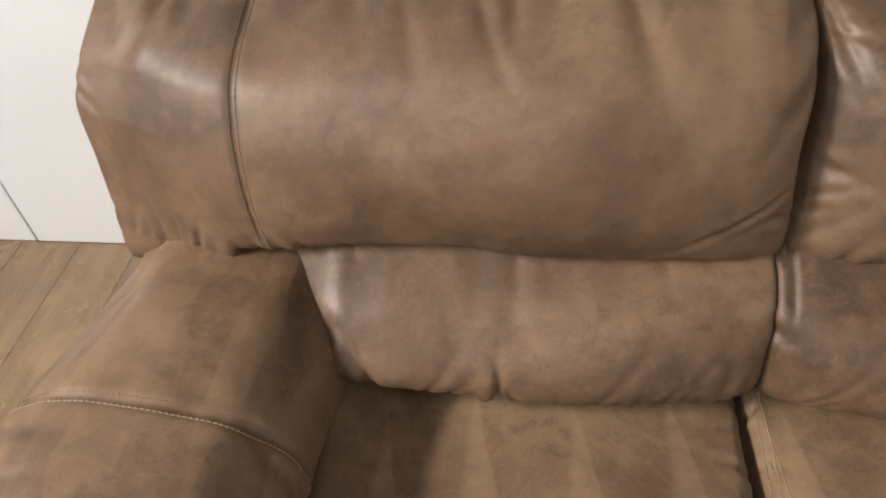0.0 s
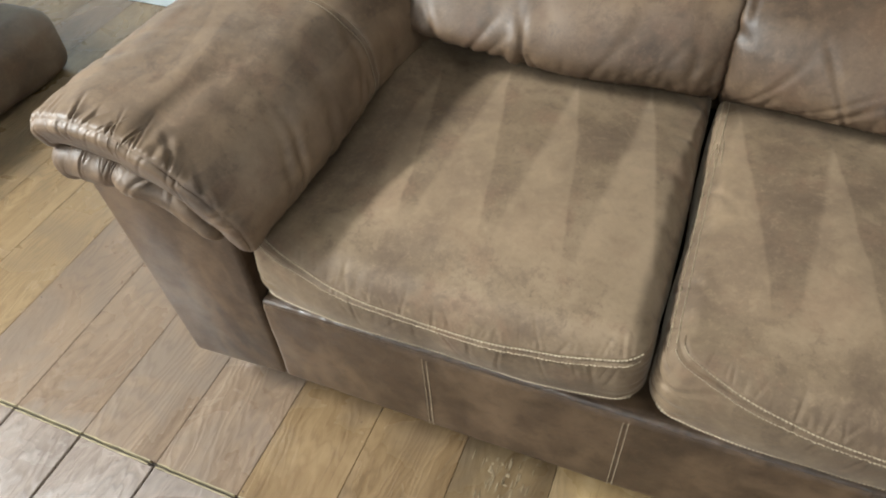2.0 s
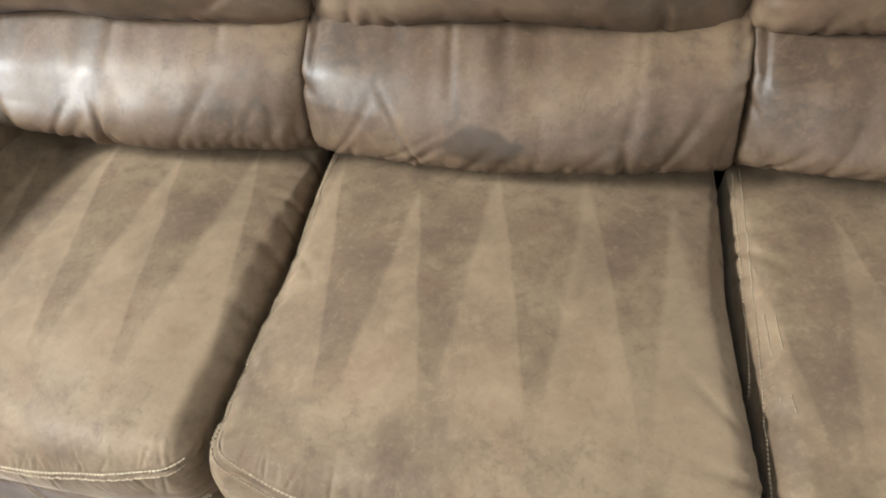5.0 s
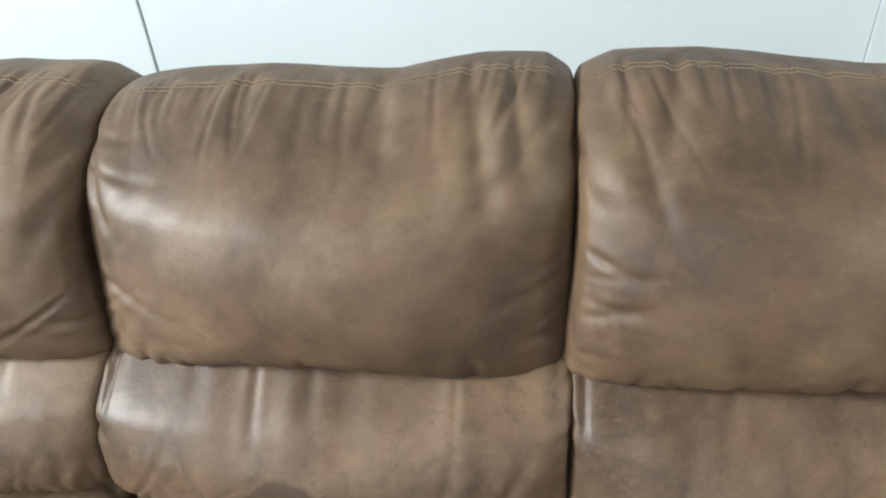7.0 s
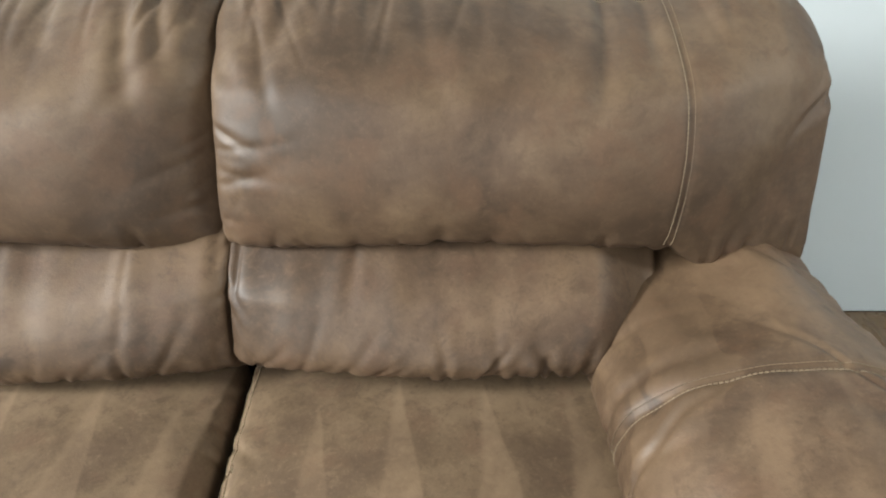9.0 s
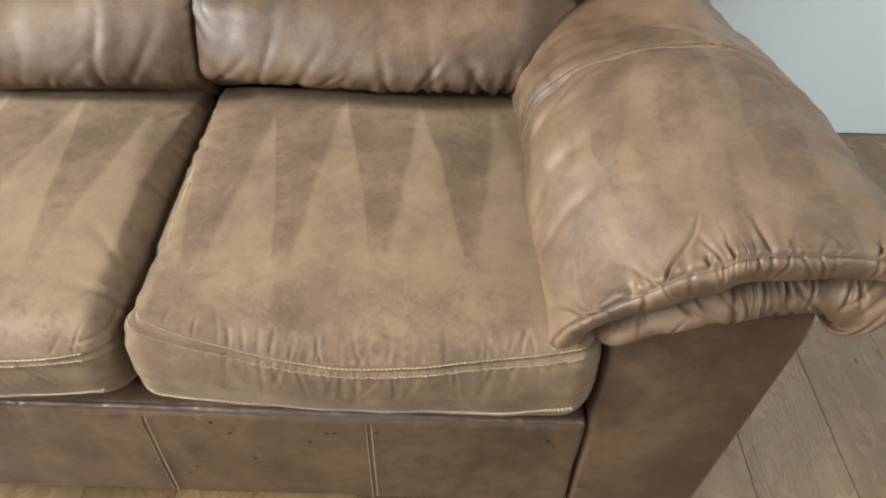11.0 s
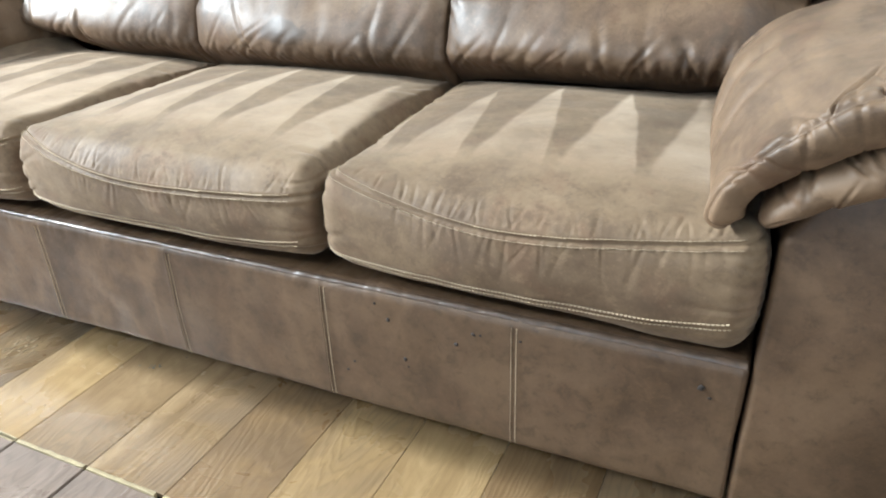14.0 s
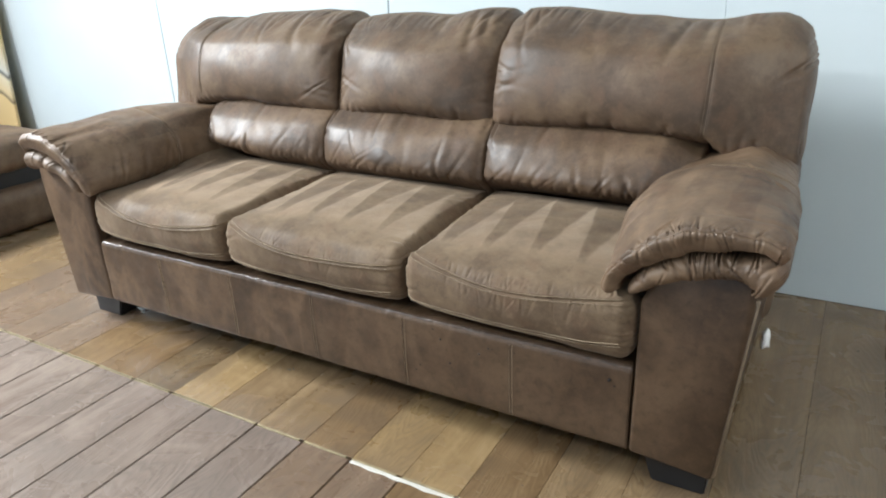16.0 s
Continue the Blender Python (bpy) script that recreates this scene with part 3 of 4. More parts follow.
def back_cushion(x0, x1, seed, outer=0):
    half = np.array([(x1 - x0) / 2 + 0.007, 0.135, 0.158])
    at = np.array([(x0 + x1) / 2, 0.720, 0.826])
    wide = half[0] > 0.35
    p, f = grid_box(half, (260 if wide else 190, 44, 100))
    k = ease(-half[2], half[2], p[:, 2])[:, None]
    p = rounded(p, half, np.concatenate([0.016 + 0 * k, 0.06 + 0.07 * k, (0.034 if outer else 0.050) + 0.075 * k], 1))
    sx, sy, sz = (p / half).T
    front = np.clip(-sy, 0, 1)
    if outer:
        mid = np.clip(1 - ((sx * outer + 0.25) / 1.25) ** 2, 0, 1)
    else:
        mid = np.clip(1 - sx**2, 0, 1)
    p[:, 1] += 0.27 * p[:, 2]
    p[:, 1] -= front * 0.074 * mid**0.9 * np.clip(1 - sz**2, 0, 1) ** 0.7
    p[:, 2] += np.clip(-sz, 0, 1) * (0.053 * mid**0.75 - 0.040)
    # pinched in where it meets its neighbour
    pinch = np.where(sx * outer > 0, 0.0, 1.0) if outer else 1.0
    deep = pinch * (1 - np.sqrt(np.clip(1 - np.abs(sx) ** (8 if wide else 6), 0, 1)))
    p[:, 1] += front * 0.044 * deep
    p[:, 2] -= np.clip(sz, 0, 1) * 0.022 * deep + 0.006 * np.clip(sz, 0, 1)
    line_x, line_z = TOP_LINE[outer]
    p[:, 2] += np.clip(sz, 0, 1) * np.interp(p[:, 0] + at[0], line_x, line_z)
    if outer:
        # the wing narrows towards its top outer corner and dips outside its seam
        wing = ease(0.45, 1.0, sx * outer)
        p[:, 0] -= outer * wing * (0.036 if outer < 0 else 0.014) * ease(-0.2, 1.0, sz)
        p[:, 2] -= np.clip(-sz, 0, 1) * (0.052 if outer < 0 else 0.034) * ease(0.885, 0.955, outer * (p[:, 0] + at[0]))
        p[:, 1] += front * wing * 0.035
        p[:, 2] += np.clip(sz, 0, 1) * (-0.016 * ease(0.88, 1.0, sx * outer))
    nor = normals(p, f)
    x, y, z = p.T
    n = int(seed * 10)
    crown = np.where(sy < 0.2, 0.160 - z, 9.0)
    soft = front**0.5
    off = pleats(x, crown, n, -half[0], half[0], 0.080, 0.090, 0.0085, 0.0090, 0.42) * soft
    off += pleats(x, crown, n + 1, -half[0], half[0], 0.026, 0.050, 0.0034, 0.0042, 0.45) * soft
    for side in (-1, 1):
        edge = half[0] - side * x
        if outer == side:
            continue
        off += pleats(z, edge, n + 3 + side, -0.13, 0.11, 0.044, 0.110, 0.0028, 0.0044, 0.22) * front * ease(0.002, 0.04, edge)
        # sharp creases that fan out from the seam at the top corner
        off += pleats(edge - 0.7 * crown, crown, n + 31 + side, 0.0, 0.12, 0.020, 0.046, 0.0032, 0.0030, 0.30) * soft
        # folds drawn down from the top corner
        off += pleats(z + 0.9 * edge, edge, n + 11 + side, 0.08, 0.20, 0.045, 0.120, 0.0042, 0.0110, 0.30) * front
        off += pleats(z - 0.7 * edge, edge, n + 17 + side, -0.17, -0.08, 0.030, 0.080, 0.0022, 0.0060, 0.35) * front
    off += pleats(x, z + 0.150, n + 8, -half[0], half[0], 0.040, 0.045, 0.0042, 0.0050, 0.40) * front
    off += 0.013 * (vnoise(x * 6 + seed, z * 7, y * 6) - 0.5) + 0.0040 * (vnoise(x * 20, z * 16, seed) - 0.5)
    if not outer:
        off += pleats(x, crown, n + 41, -0.21, -0.03, 0.020, 0.042, 0.0028, 0.0030, 0.30) * soft
    if outer:
        line = outer * (WING[outer] - 0.009 * (z / 0.15) ** 2) - at[0]
        off += -0.0034 * np.exp(-(((x - line) / 0.006) ** 2)) * ease(-0.13, -0.08, z) * front
        off += pleats(z, (half[0] - outer * x), n + 23, 0.03, 0.16, 0.028, 0.055, 0.0060, 0.0050, 0.5)
    p = p + nor * off[:, None]
    ob = child("back_cushion", skin("back_cushion", p, f, LEATHER), sofa, "puffy brown leather back cushion with gathered top edge", at)
    tree = tree_of(p, f)
    inner = (x0 - at[0] + 0.025, x1 - at[0] - 0.025)
    if outer > 0:
        inner = (inner[0], 0.90 - at[0])
    elif outer < 0:
        inner = (-0.90 - at[0], inner[1])
    rows = [[((u, dy, 0.5), (0, 0, -1)) for u in span(inner[0], inner[1], 300)] for dy in (0.008, 0.017)]
    if outer:
        for dx in (-0.0045, 0.0045):
            rows.append([((outer * (WING[outer] - 0.009 * (v / 0.15) ** 2) - at[0] + dx, -0.6, v), (0, 1, 0)) for v in span(-0.125, 0.165, 90)])
    stitches(tree, rows, ob, pitch=0.0060, length=0.0056, width=0.0008, lift=0.0006, thread=THREAD_WORN)
    return ob


def curve_frame(pts, u):
    """Smooth place and outward normal along a chain of (x, z) for u from 0 to 1."""
    pts = np.asarray(pts, float)
    length = np.r_[0, np.cumsum(np.linalg.norm(np.diff(pts, axis=0), axis=1))]
    fine = np.linspace(0, 1, 400)
    c = np.stack([np.interp(fine, length / length[-1], pts[:, k]) for k in (0, 1)], -1)
    for _ in range(60):
        c[1:-1] = (c[:-2] + 2 * c[1:-1] + c[2:]) / 4
    d = np.gradient(c, axis=0)
    d /= np.linalg.norm(d, axis=1, keepdims=True)
    place = np.stack([np.interp(u, fine, c[:, k]) for k in (0, 1)], -1)
    way = np.stack([np.interp(u, fine, d[:, k]) for k in (0, 1)], -1)
    return place, np.stack([-way[:, 1], way[:, 0]], -1), length[-1]


PAD_LINE = [(0.858, 0.508), (0.844, 0.520), (0.837, 0.545), (0.848, 0.586), (0.888, 0.620), (0.945, 0.638), (1.00, 0.645), (1.06, 0.648), (1.108, 0.642), (1.140, 0.622)]
ROLL_LINE = [(0.882, 0.496), (0.883, 0.516), (0.898, 0.549), (0.937, 0.575), (1.0, 0.586), (1.06, 0.590), (1.108, 0.590), (1.138, 0.572)]


def arm_pad(side, seed):
    y0, y1, thick = -0.052, 0.68, 0.029
    _, _, length = curve_frame(PAD_LINE, np.zeros(1))
    half = np.array([length / 2, (y1 - y0) / 2, thick])
    p, f = grid_box(half, (330, 190, 18))
    p[:, 1] = half[1] * (2 * ((p[:, 1] / half[1] + 1) / 2) ** 1.6 - 1)
    p = rounded(p, half, (0.027, 0.017, 0.017))
    u, v, w = p[:, 0], p[:, 1] + (y0 + y1) / 2, p[:, 2]
    su = u / half[0]
    lip = ease(0.05, -0.045, v)
    back = ease(0.02, 0.30, v)
    fat = ease(0.30, 0.58, v) * np.exp(-(((su + 0.38) / 0.30) ** 2))
    grow = 0.018 * back * np.clip(1 - su**2, 0, 1) + 0.008 * ease(-0.04, 0.06, v) * ease(0.0, -0.5, su) * ease(-1.0, -0.7, su)
    place, nor, _ = curve_frame(PAD_LINE, (su + 1) / 2)
    # the inner end thins to a beak
    w = np.where(w < 0, w * (0.35 + 0.65 * ease(-1.0, -0.62, su)) * (1 - (0.30 if side < 0 else 0.75) * ease(0.25, 0.85, su) * ease(0.10, 0.0, v)), w)
    out = w + 0.003 + (grow + (0.020 if side < 0 else 0.006) * fat) * (w > -0.01)
    # the lip under the front seam falls back towards its lower edge
    v = v + (0.006 if side < 0 else 0.015) * ease(0.6, -1.0, w / thick) * ease(0.02, -0.045, v)
    q = np.stack([place[:, 0] + nor[:, 0] * out, v, place[:, 1] + nor[:, 1] * out], -1)
    q[:, 2] -= lip**2 * 0.004
    # the inner end curls back
    curl = (0.4 if side < 0 else 1.0) * ease(-0.45, -1.0, su) * ease(0.14, -0.02, v)
    q[:, 0] -= 0.012 * curl
    q[:, 1] += 0.022 * curl
    q[:, 0] -= (0.024 if side < 0 else 0.006) * ease(0.30, 0.60, v) * ease(0.3, -0.3, su)
    q[:, 2] += 0.010 * ease(0.35, 0.60, v) * ease(0.6, 0.0, su)
    q[:, 0] += 0.40 * np.clip(q[:, 2] - 0.50, 0, 0.11) * ease(0.22, -0.03, v) * ease(0.25, -0.25, su)
    q[:, 2] -= (0.026 if side < 0 else 0.012) * ease(0.34, 0.58, v)
    if side > 0:
        # the inner shoulder sinks towards the back
        q[:, 2] -= 0.046 * ease(0.26, 0.56, v) * ease(1.06, 0.87, q[:, 0]) * ease(0.50, 0.58, q[:, 2])
    taper = ease(0.05, 0.62, v) * ease(0.98, 1.13, q[:, 0])
    q[:, 0] -= 0.042 * taper
    q[:, 2] -= 0.022 * taper
    if side < 0:
        q[:, 0] = np.where(q[:, 0] > 1.0, 1.0 + (q[:, 0] - 1.0) * 0.76, q[:, 0])
        q[:, 0] *= -1
        f = f[:, ::-1]
    n = normals(q, f)
    k = int(seed * 10)
    outer = ease(-0.2, 0.6, w / thick)
    drop = np.clip(0.014 - w, 0, 1)
    away = v + 0.046 - drop
    off = pleats(u, np.where(away > 0, away, 9.0), k, -half[0] * 0.70, half[0] * 0.95, 0.015, 0.034, 0.0022, 0.0018, 0.40) * outer * ease(0.0, 0.006, away)
    off += pleats(u, np.where(away > 0, away, 9.0), k + 6, -half[0] * 0.70, half[0] * 0.95, 0.034, 0.044, 0.0052, 0.0021, 0.28) * outer * ease(0.0, 0.008, away)
    off += pleats(u, np.where(away <= 0, -away, 9.0), k + 1, -half[0] * 0.8, half[0] * 0.95, 0.018, 0.026, 0.0022, 0.0020, 0.40)
    off += -0.0030 * np.exp(-((away / 0.0034) ** 2)) * ease(0.0, 0.5, w / thick)
    off += pleats(v + 0.35 * u, np.clip(half[0] - u, 0, 1), k + 2, 0.06, 0.62, 0.070, 0.170, 0.0036, 0.0070, 0.45) * outer
    off += pleats(v - 0.25 * u, np.clip(half[0] + u - 0.02, 0, 1), k + 3, 0.06, 0.62, 0.060, 0.150, 0.0045, 0.0075, 0.35) * outer
    if side < 0:
        off = 0.7 * off
    off += 0.012 * (vnoise(u * 8 + seed, v * 7, w * 8) - 0.5) * outer + 0.004 * (vnoise(u * 22, v * 20, seed) - 0.5)
    off += -0.0050 * np.exp(-(((v - 0.315) / 0.006) ** 2)) * outer
    q = q + n * off[:, None]
    ob = child("arm_pad", skin("arm_pad", q, f, LEATHER_PAD), sofa, "padded brown leather arm top with gathered front seam")
    tree = tree_of(q, f)
    rows = []
    for dv in (-0.0065, 0.0065):
        rows.append([((side * (0.985 + 0.6 * math.cos(radians(a))), 0.315 + dv, 0.54 + 0.6 * math.sin(radians(a))), (-side * math.cos(radians(a)), 0, -math.sin(radians(a)))) for a in span(-20, 200, 80)])
    stitches(tree, rows, ob, pitch=0.0060, length=0.0054, width=0.0008, lift=0.0007, thread=THREAD_WORN)
    return ob


def arm_roll(side, seed):
    y0, y1, thick = (-0.050 if side < 0 else -0.036), 0.58, 0.0275
    _, _, length = curve_frame(ROLL_LINE, np.zeros(1))
    half = np.array([length / 2, (y1 - y0) / 2, thick])
    p, f = grid_box(half, (300, 90, 26))
    p = rounded(p, half, (0.026, 0.034, 0.026))
    u, v, w = p[:, 0], p[:, 1] + (y0 + y1) / 2, p[:, 2]
    su = u / half[0]
    place, nor, _ = curve_frame(ROLL_LINE, (su + 1) / 2)
    # thin at the inner end, a fat knob at the outer one
    knob = ease(0.50, 0.92, su) * (0.3 if side < 0 else 1.0)
    out = w * (0.55 + 0.45 * ease(-1.0, -0.55, su)) * (1 + 0.75 * knob * (w < 0) + 0.50 * knob * (w >= 0))
    v = v - 0.016 * knob * ease(0.10, -0.03, v)
    q = np.stack([place[:, 0] + nor[:, 0] * out, v, place[:, 1] + nor[:, 1] * out], -1)
    q[:, 0] += 0.42 * np.clip(q[:, 2] - 0.50, 0, 0.08) * ease(0.22, -0.03, v) * ease(0.25, -0.25, su)
    curl = (0.4 if side < 0 else 1.0) * ease(-0.45, -1.0, su) * ease(0.14, -0.02, v)
    q[:, 0] -= 0.010 * curl
    q[:, 1] += 0.010 * curl
    q[:, 0] -= 0.035 * ease(0.05, 0.5, v) * ease(0.98, 1.13, q[:, 0])
    if side < 0:
        q[:, 0] = np.where(q[:, 0] > 1.0, 1.0 + (q[:, 0] - 1.0) * 0.76, q[:, 0])
        q[:, 0] *= -1
        f = f[:, ::-1]
    n = normals(q, f)
    k = int(seed * 10)
    near = ease(0.12, 0.02, v)
    off = pleats(u, w + 0.026 + np.clip(v - 0.02, 0, 1), k, -half[0] * 0.8, half[0], 0.026, 0.050, 0.0036, 0.0020, 0.45) * near
    off += pleats(u, 0.026 - w + np.clip(v - 0.02, 0, 1), k + 1, -half[0] * 0.8, half[0], 0.014, 0.030, 0.0034, 0.0018, 0.40) * near
    off += pleats(u, 0.026 - w + np.clip(v - 0.02, 0, 1), k + 2, -half[0] * 0.6, half[0] * 0.9, 0.055, 0.055, 0.0075, 0.0022, 0.30) * near
    if side < 0:
        off = 0.22 * off + 0.010 * (vnoise(u * 26, w * 30, 3.0) - 0.5) * near
    off += 0.007 * (vnoise(u * 14 + seed, v * 10, w * 10) - 0.5)
    q = q + n * off[:, None]
    return child("arm_roll", skin("arm_roll", q, f, LEATHER_PAD), sofa, "pleated brown leather roll under the arm pad")


def arm_panel(side):
    outline = [(0.884, 0.104), (1.062, 0.088), (1.101, 0.50), (1.096, 0.555), (1.04, 0.572), (0.97, 0.562), (0.918, 0.535), (0.888, 0.48)]
    flare = 0.026 if side < 0 else 0.0
    outline = [(x + (flare if x > 1.0 else 0.0), z) for x, z in outline]
    if side < 0:
        outline = [(-x, z) for x, z in outline][::-1]
    bm = bmesh.new()
    prism(bm, outline, 0.0, 0.94, 0.010)
    ob = part("arm_panel", bm, LEATHER_SHADED, sofa, "flat brown leather arm front and side panel", True)
    # raised welt where the front panel meets the side
    bm = bmesh.new()
    prism(bm, [(side * (x + flare), z) for x, z in ((1.059, 0.090), (1.0685, 0.090), (1.1075, 0.52), (1.098, 0.52))][::side], 0.012, 0.020, 0.0015, 1)
    part("welt", bm, WELT, ob, "paler piping along the side seam", smooth=True)
    return ob


def front_rail():
    half = np.array([0.8835, 0.085, 0.1115])
    at = np.array([0.0, 0.085, 0.2105])
    p, f = grid_box(half, (420, 40, 70))
    p = rounded(p, half, (0.003, 0.020, 0.020))
    nor = normals(p, f)
    x, y, z = p.T

    def relief(x, z):
        return 0.0035 * (vnoise(x * 6, z * 9, 1.0) - 0.5) + 0.0015 * (vnoise(x * 25, z * 25, 3.0) - 0.5) - 0.0016 * ridge(x * 60, z * 5, 2.0) * ease(0.07, 0.105, z)

    off = relief(x, z)
    for c in (-0.6, -0.3, 0.005, 0.303, 0.600):
        off += -0.0014 * np.exp(-(((x - c) / 0.0018) ** 2)) + 0.0008 * np.exp(-(((np.abs(x - c) - 0.005) / 0.003) ** 2))
    p = p + nor * off[:, None]
    ob = child("front_rail", skin("front_rail", p, f, LEATHER_SHADED), sofa, "long brown leather front rail with worn shiny top edge", at)
    tree = tree_of(p, f)
    rows = [[((c + dx, -0.5, v), (0, 1, 0)) for v in span(-0.10, 0.097, 30)] for c in (-0.6, -0.3, 0.005, 0.303, 0.600) for dx in (-0.0036, 0.0036)]
    stitches(tree, rows, ob, pitch=0.0052, length=0.0043, width=0.0008, lift=0.0006)
    # the worn edge follows the rail's own relief
    xs, arc = span(-0.880, 0.880, 420), np.tile(span(0, 1, 11), 2)
    turn = np.radians(np.where(np.arange(22) < 11, 146 - 30 * arc, 116 + 30 * arc))
    lift = np.where(np.arange(22) < 11, 0.0002 + 0.0011 * np.sin(math.pi * arc), -0.004)
    gx, gt = np.meshgrid(xs, turn, indexing="ij")
    gz = 0.0915 + 0.020 * np.sin(gt)
    reach = 0.020 + relief(gx, gz) + lift + 0.0005 * (vnoise(gx * 40, gt * 4, 7.0) - 0.5) * (lift > 0)
    pts = np.stack([gx, -0.065 + reach * np.cos(gt), 0.0915 + reach * np.sin(gt)], -1)
    m = len(turn)
    quads = np.array([[i * m + k, (i + 1) * m + k, (i + 1) * m + (k + 1) % m, i * m + (k + 1) % m] for i in range(len(xs) - 1) for k in range(m)])
    child("worn_edge", skin("worn_edge", pts.reshape(-1, 3), quads, WORN), ob, "shiny worn leather edge")
    r = random.Random(4)
    for sx, sz, size in ((0.412, 0.273, 4), (0.543, 0.281, 4.5), (0.553, 0.282, 3), (0.517, 0.259, 4), (0.609, 0.286, 2.5), (0.835, 0.277, 5), (0.846, 0.265, 3),
                         (0.436, 0.212, 3.5), (0.335, 0.167, 3), (0.348, 0.185, 3), (0.391, 0.297, 3), (0.44, 0.20, 2)):
        bm = bmesh.new()
        bmesh.ops.create_icosphere(bm, subdivisions=1, radius=0.001 * size)
        for v in bm.verts:
            v.co = (v.co.x * r.uniform(0.5, 1.1) + sx, v.co.y * 0.25 - 0.0028 - 0.085, v.co.z * r.uniform(0.6, 1.3) + sz - at[2])
            v.co.y += 0.002
        part("speck", bm, GRIME, ob, "small dark speck", True)
    return ob


def sofa_frame():
    half = np.array([1.085, 0.112, 0.395])
    p, f = grid_box(half, (60, 10, 30))
    p = rounded(p, half, (0.05, 0.05, 0.05))
    p[:, 1] += 0.06 * p[:, 2]
    child("back_frame", skin("back_frame", p, f, LEATHER), sofa, "brown leather covered sofa back", (0, 0.838, 0.50))
    bm = bmesh.new()
    box(bm, (-0.95, 0.15, 0.108), (0.95, 0.90, 0.326), 0.004, 1)
    part("base", bm, DUST_COVER, sofa, "dark fabric covered base")
    for side in (-1, 1):
        for y in (0.055, 0.80):
            bm = bmesh.new()
            made = bmesh.ops.create_cube(bm, size=1.0)
            for v in made["verts"]:
                top = v.co.z > 0
                inner, outer = (0.893, 1.053) if top else (0.928, 1.046)
                x = inner if v.co.x < 0 else outer
                v.co = (side * (x + (0.028 if side < 0 else 0.0)), y + (0.0 if v.co.y < 0 else (0.10 if top else 0.075)), 0.108 if top else 0.0)
            bmesh.ops.recalc_face_normals(bm, faces=bm.faces)
            bmesh.ops.bevel(bm, geom=list(bm.edges), offset=0.004, segments=2, affect="EDGES")
            part("leg", bm, BLACK, sofa, "tapered black plastic leg")


front_rail()
sofa_frame()
for k in range(3):
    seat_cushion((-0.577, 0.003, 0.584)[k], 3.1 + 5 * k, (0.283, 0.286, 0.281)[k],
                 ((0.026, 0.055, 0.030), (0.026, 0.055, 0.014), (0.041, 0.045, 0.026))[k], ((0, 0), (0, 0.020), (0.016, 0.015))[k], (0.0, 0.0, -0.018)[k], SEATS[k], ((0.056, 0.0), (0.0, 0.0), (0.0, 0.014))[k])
    lumbar_cushion((-0.588, 0.004, 0.590)[k], 1.3 + 3 * k, (-1, 0, 1)[k], (LUMBAR, LUMBAR_STAINED, LUMBAR)[k], (0.306, 0.299, 0.303)[k])
back_cushion(-1.104, -0.288, 2.0, -1)
back_cushion(-0.288, GAPX, 5.2)
back_cushion(GAPX, 1.100, 8.4, 1)
for side in (1, -1):
    arm_panel(side)
    arm_roll(side, 4.0 + side)
    arm_pad(side, 11.0 + 3 * side)


# ---- loose things ----
def scrap(name, at, size, material, label, category, seed):
    bm = bmesh.new()
    bmesh.ops.create_icosphere(bm, subdivisions=3, radius=1.0)
    for v in bm.verts:
        d = 1 + 0.55 * (noise.noise(v.co * 1.7 + Vector((seed, 0, 0)))) + 0.2 * noise.noise(v.co * 5)
        v.co = (v.co.x * d * size[0], v.co.y * d * size[1], v.co.z * d * size[2])
    low = min(v.co.z for v in bm.verts)
    for v in bm.verts:
        v.co.z -= low
    me = bpy.data.meshes.new(name)
    bm.to_mesh(me)
    bm.free()
    me.materials.append(material)
    me.polygons.foreach_set("use_smooth", np.full(len(me.polygons), True))
    ob = tagged(new(name, me), label, category)
    ob.location = at
    return ob


def cushion_block(name, lo, hi, parent, material, label, seed):
    lo, hi = np.array(lo), np.array(hi)
    half = (hi - lo) / 2
    p, f = grid_box(half, (40, 60, 16))
    p = rounded(p, half, np.minimum(0.06, half * 0.7))
    s = p / half
    p[:, 2] += np.clip(s[:, 2], 0, 1) * 0.02 * (1 - s[:, 0] ** 2) * (1 - s[:, 1] ** 2)
    x, y, z = p.T
    p = p + normals(p, f) * (0.012 * (vnoise(x * 6 + seed, y * 6, z * 6) - 0.5) - 0.004 * ridge(x * 18, y * 14, seed))[:, None]
    return child(name, skin(name, p, f, material), parent, label, tuple((lo + hi) / 2))


stack = empty("sofa_section", (-2.5, 0.3, 0), "spare brown leather sofa section lying on the floor", "sofa section")
cushion_block("lower_cushion", (-0.45, -0.75, 0.0), (0.36, 0.52, 0.205), stack, LEATHER, "flat brown leather cushion", 1.0)
cushion_block("upper_cushion", (-0.50, -0.75, 0.285), (0.34, 0.40, 0.445), stack, LEATHER, "brown leather cushion", 4.0)
# black block that fills the band between the two cushions
bm = bmesh.new()
box(bm, (-0.45, -0.70, 0.19), (0.28, 0.34, 0.30), 0.01, 1)
part("frame", bm, BLACK, stack, "black block between the two cushions")


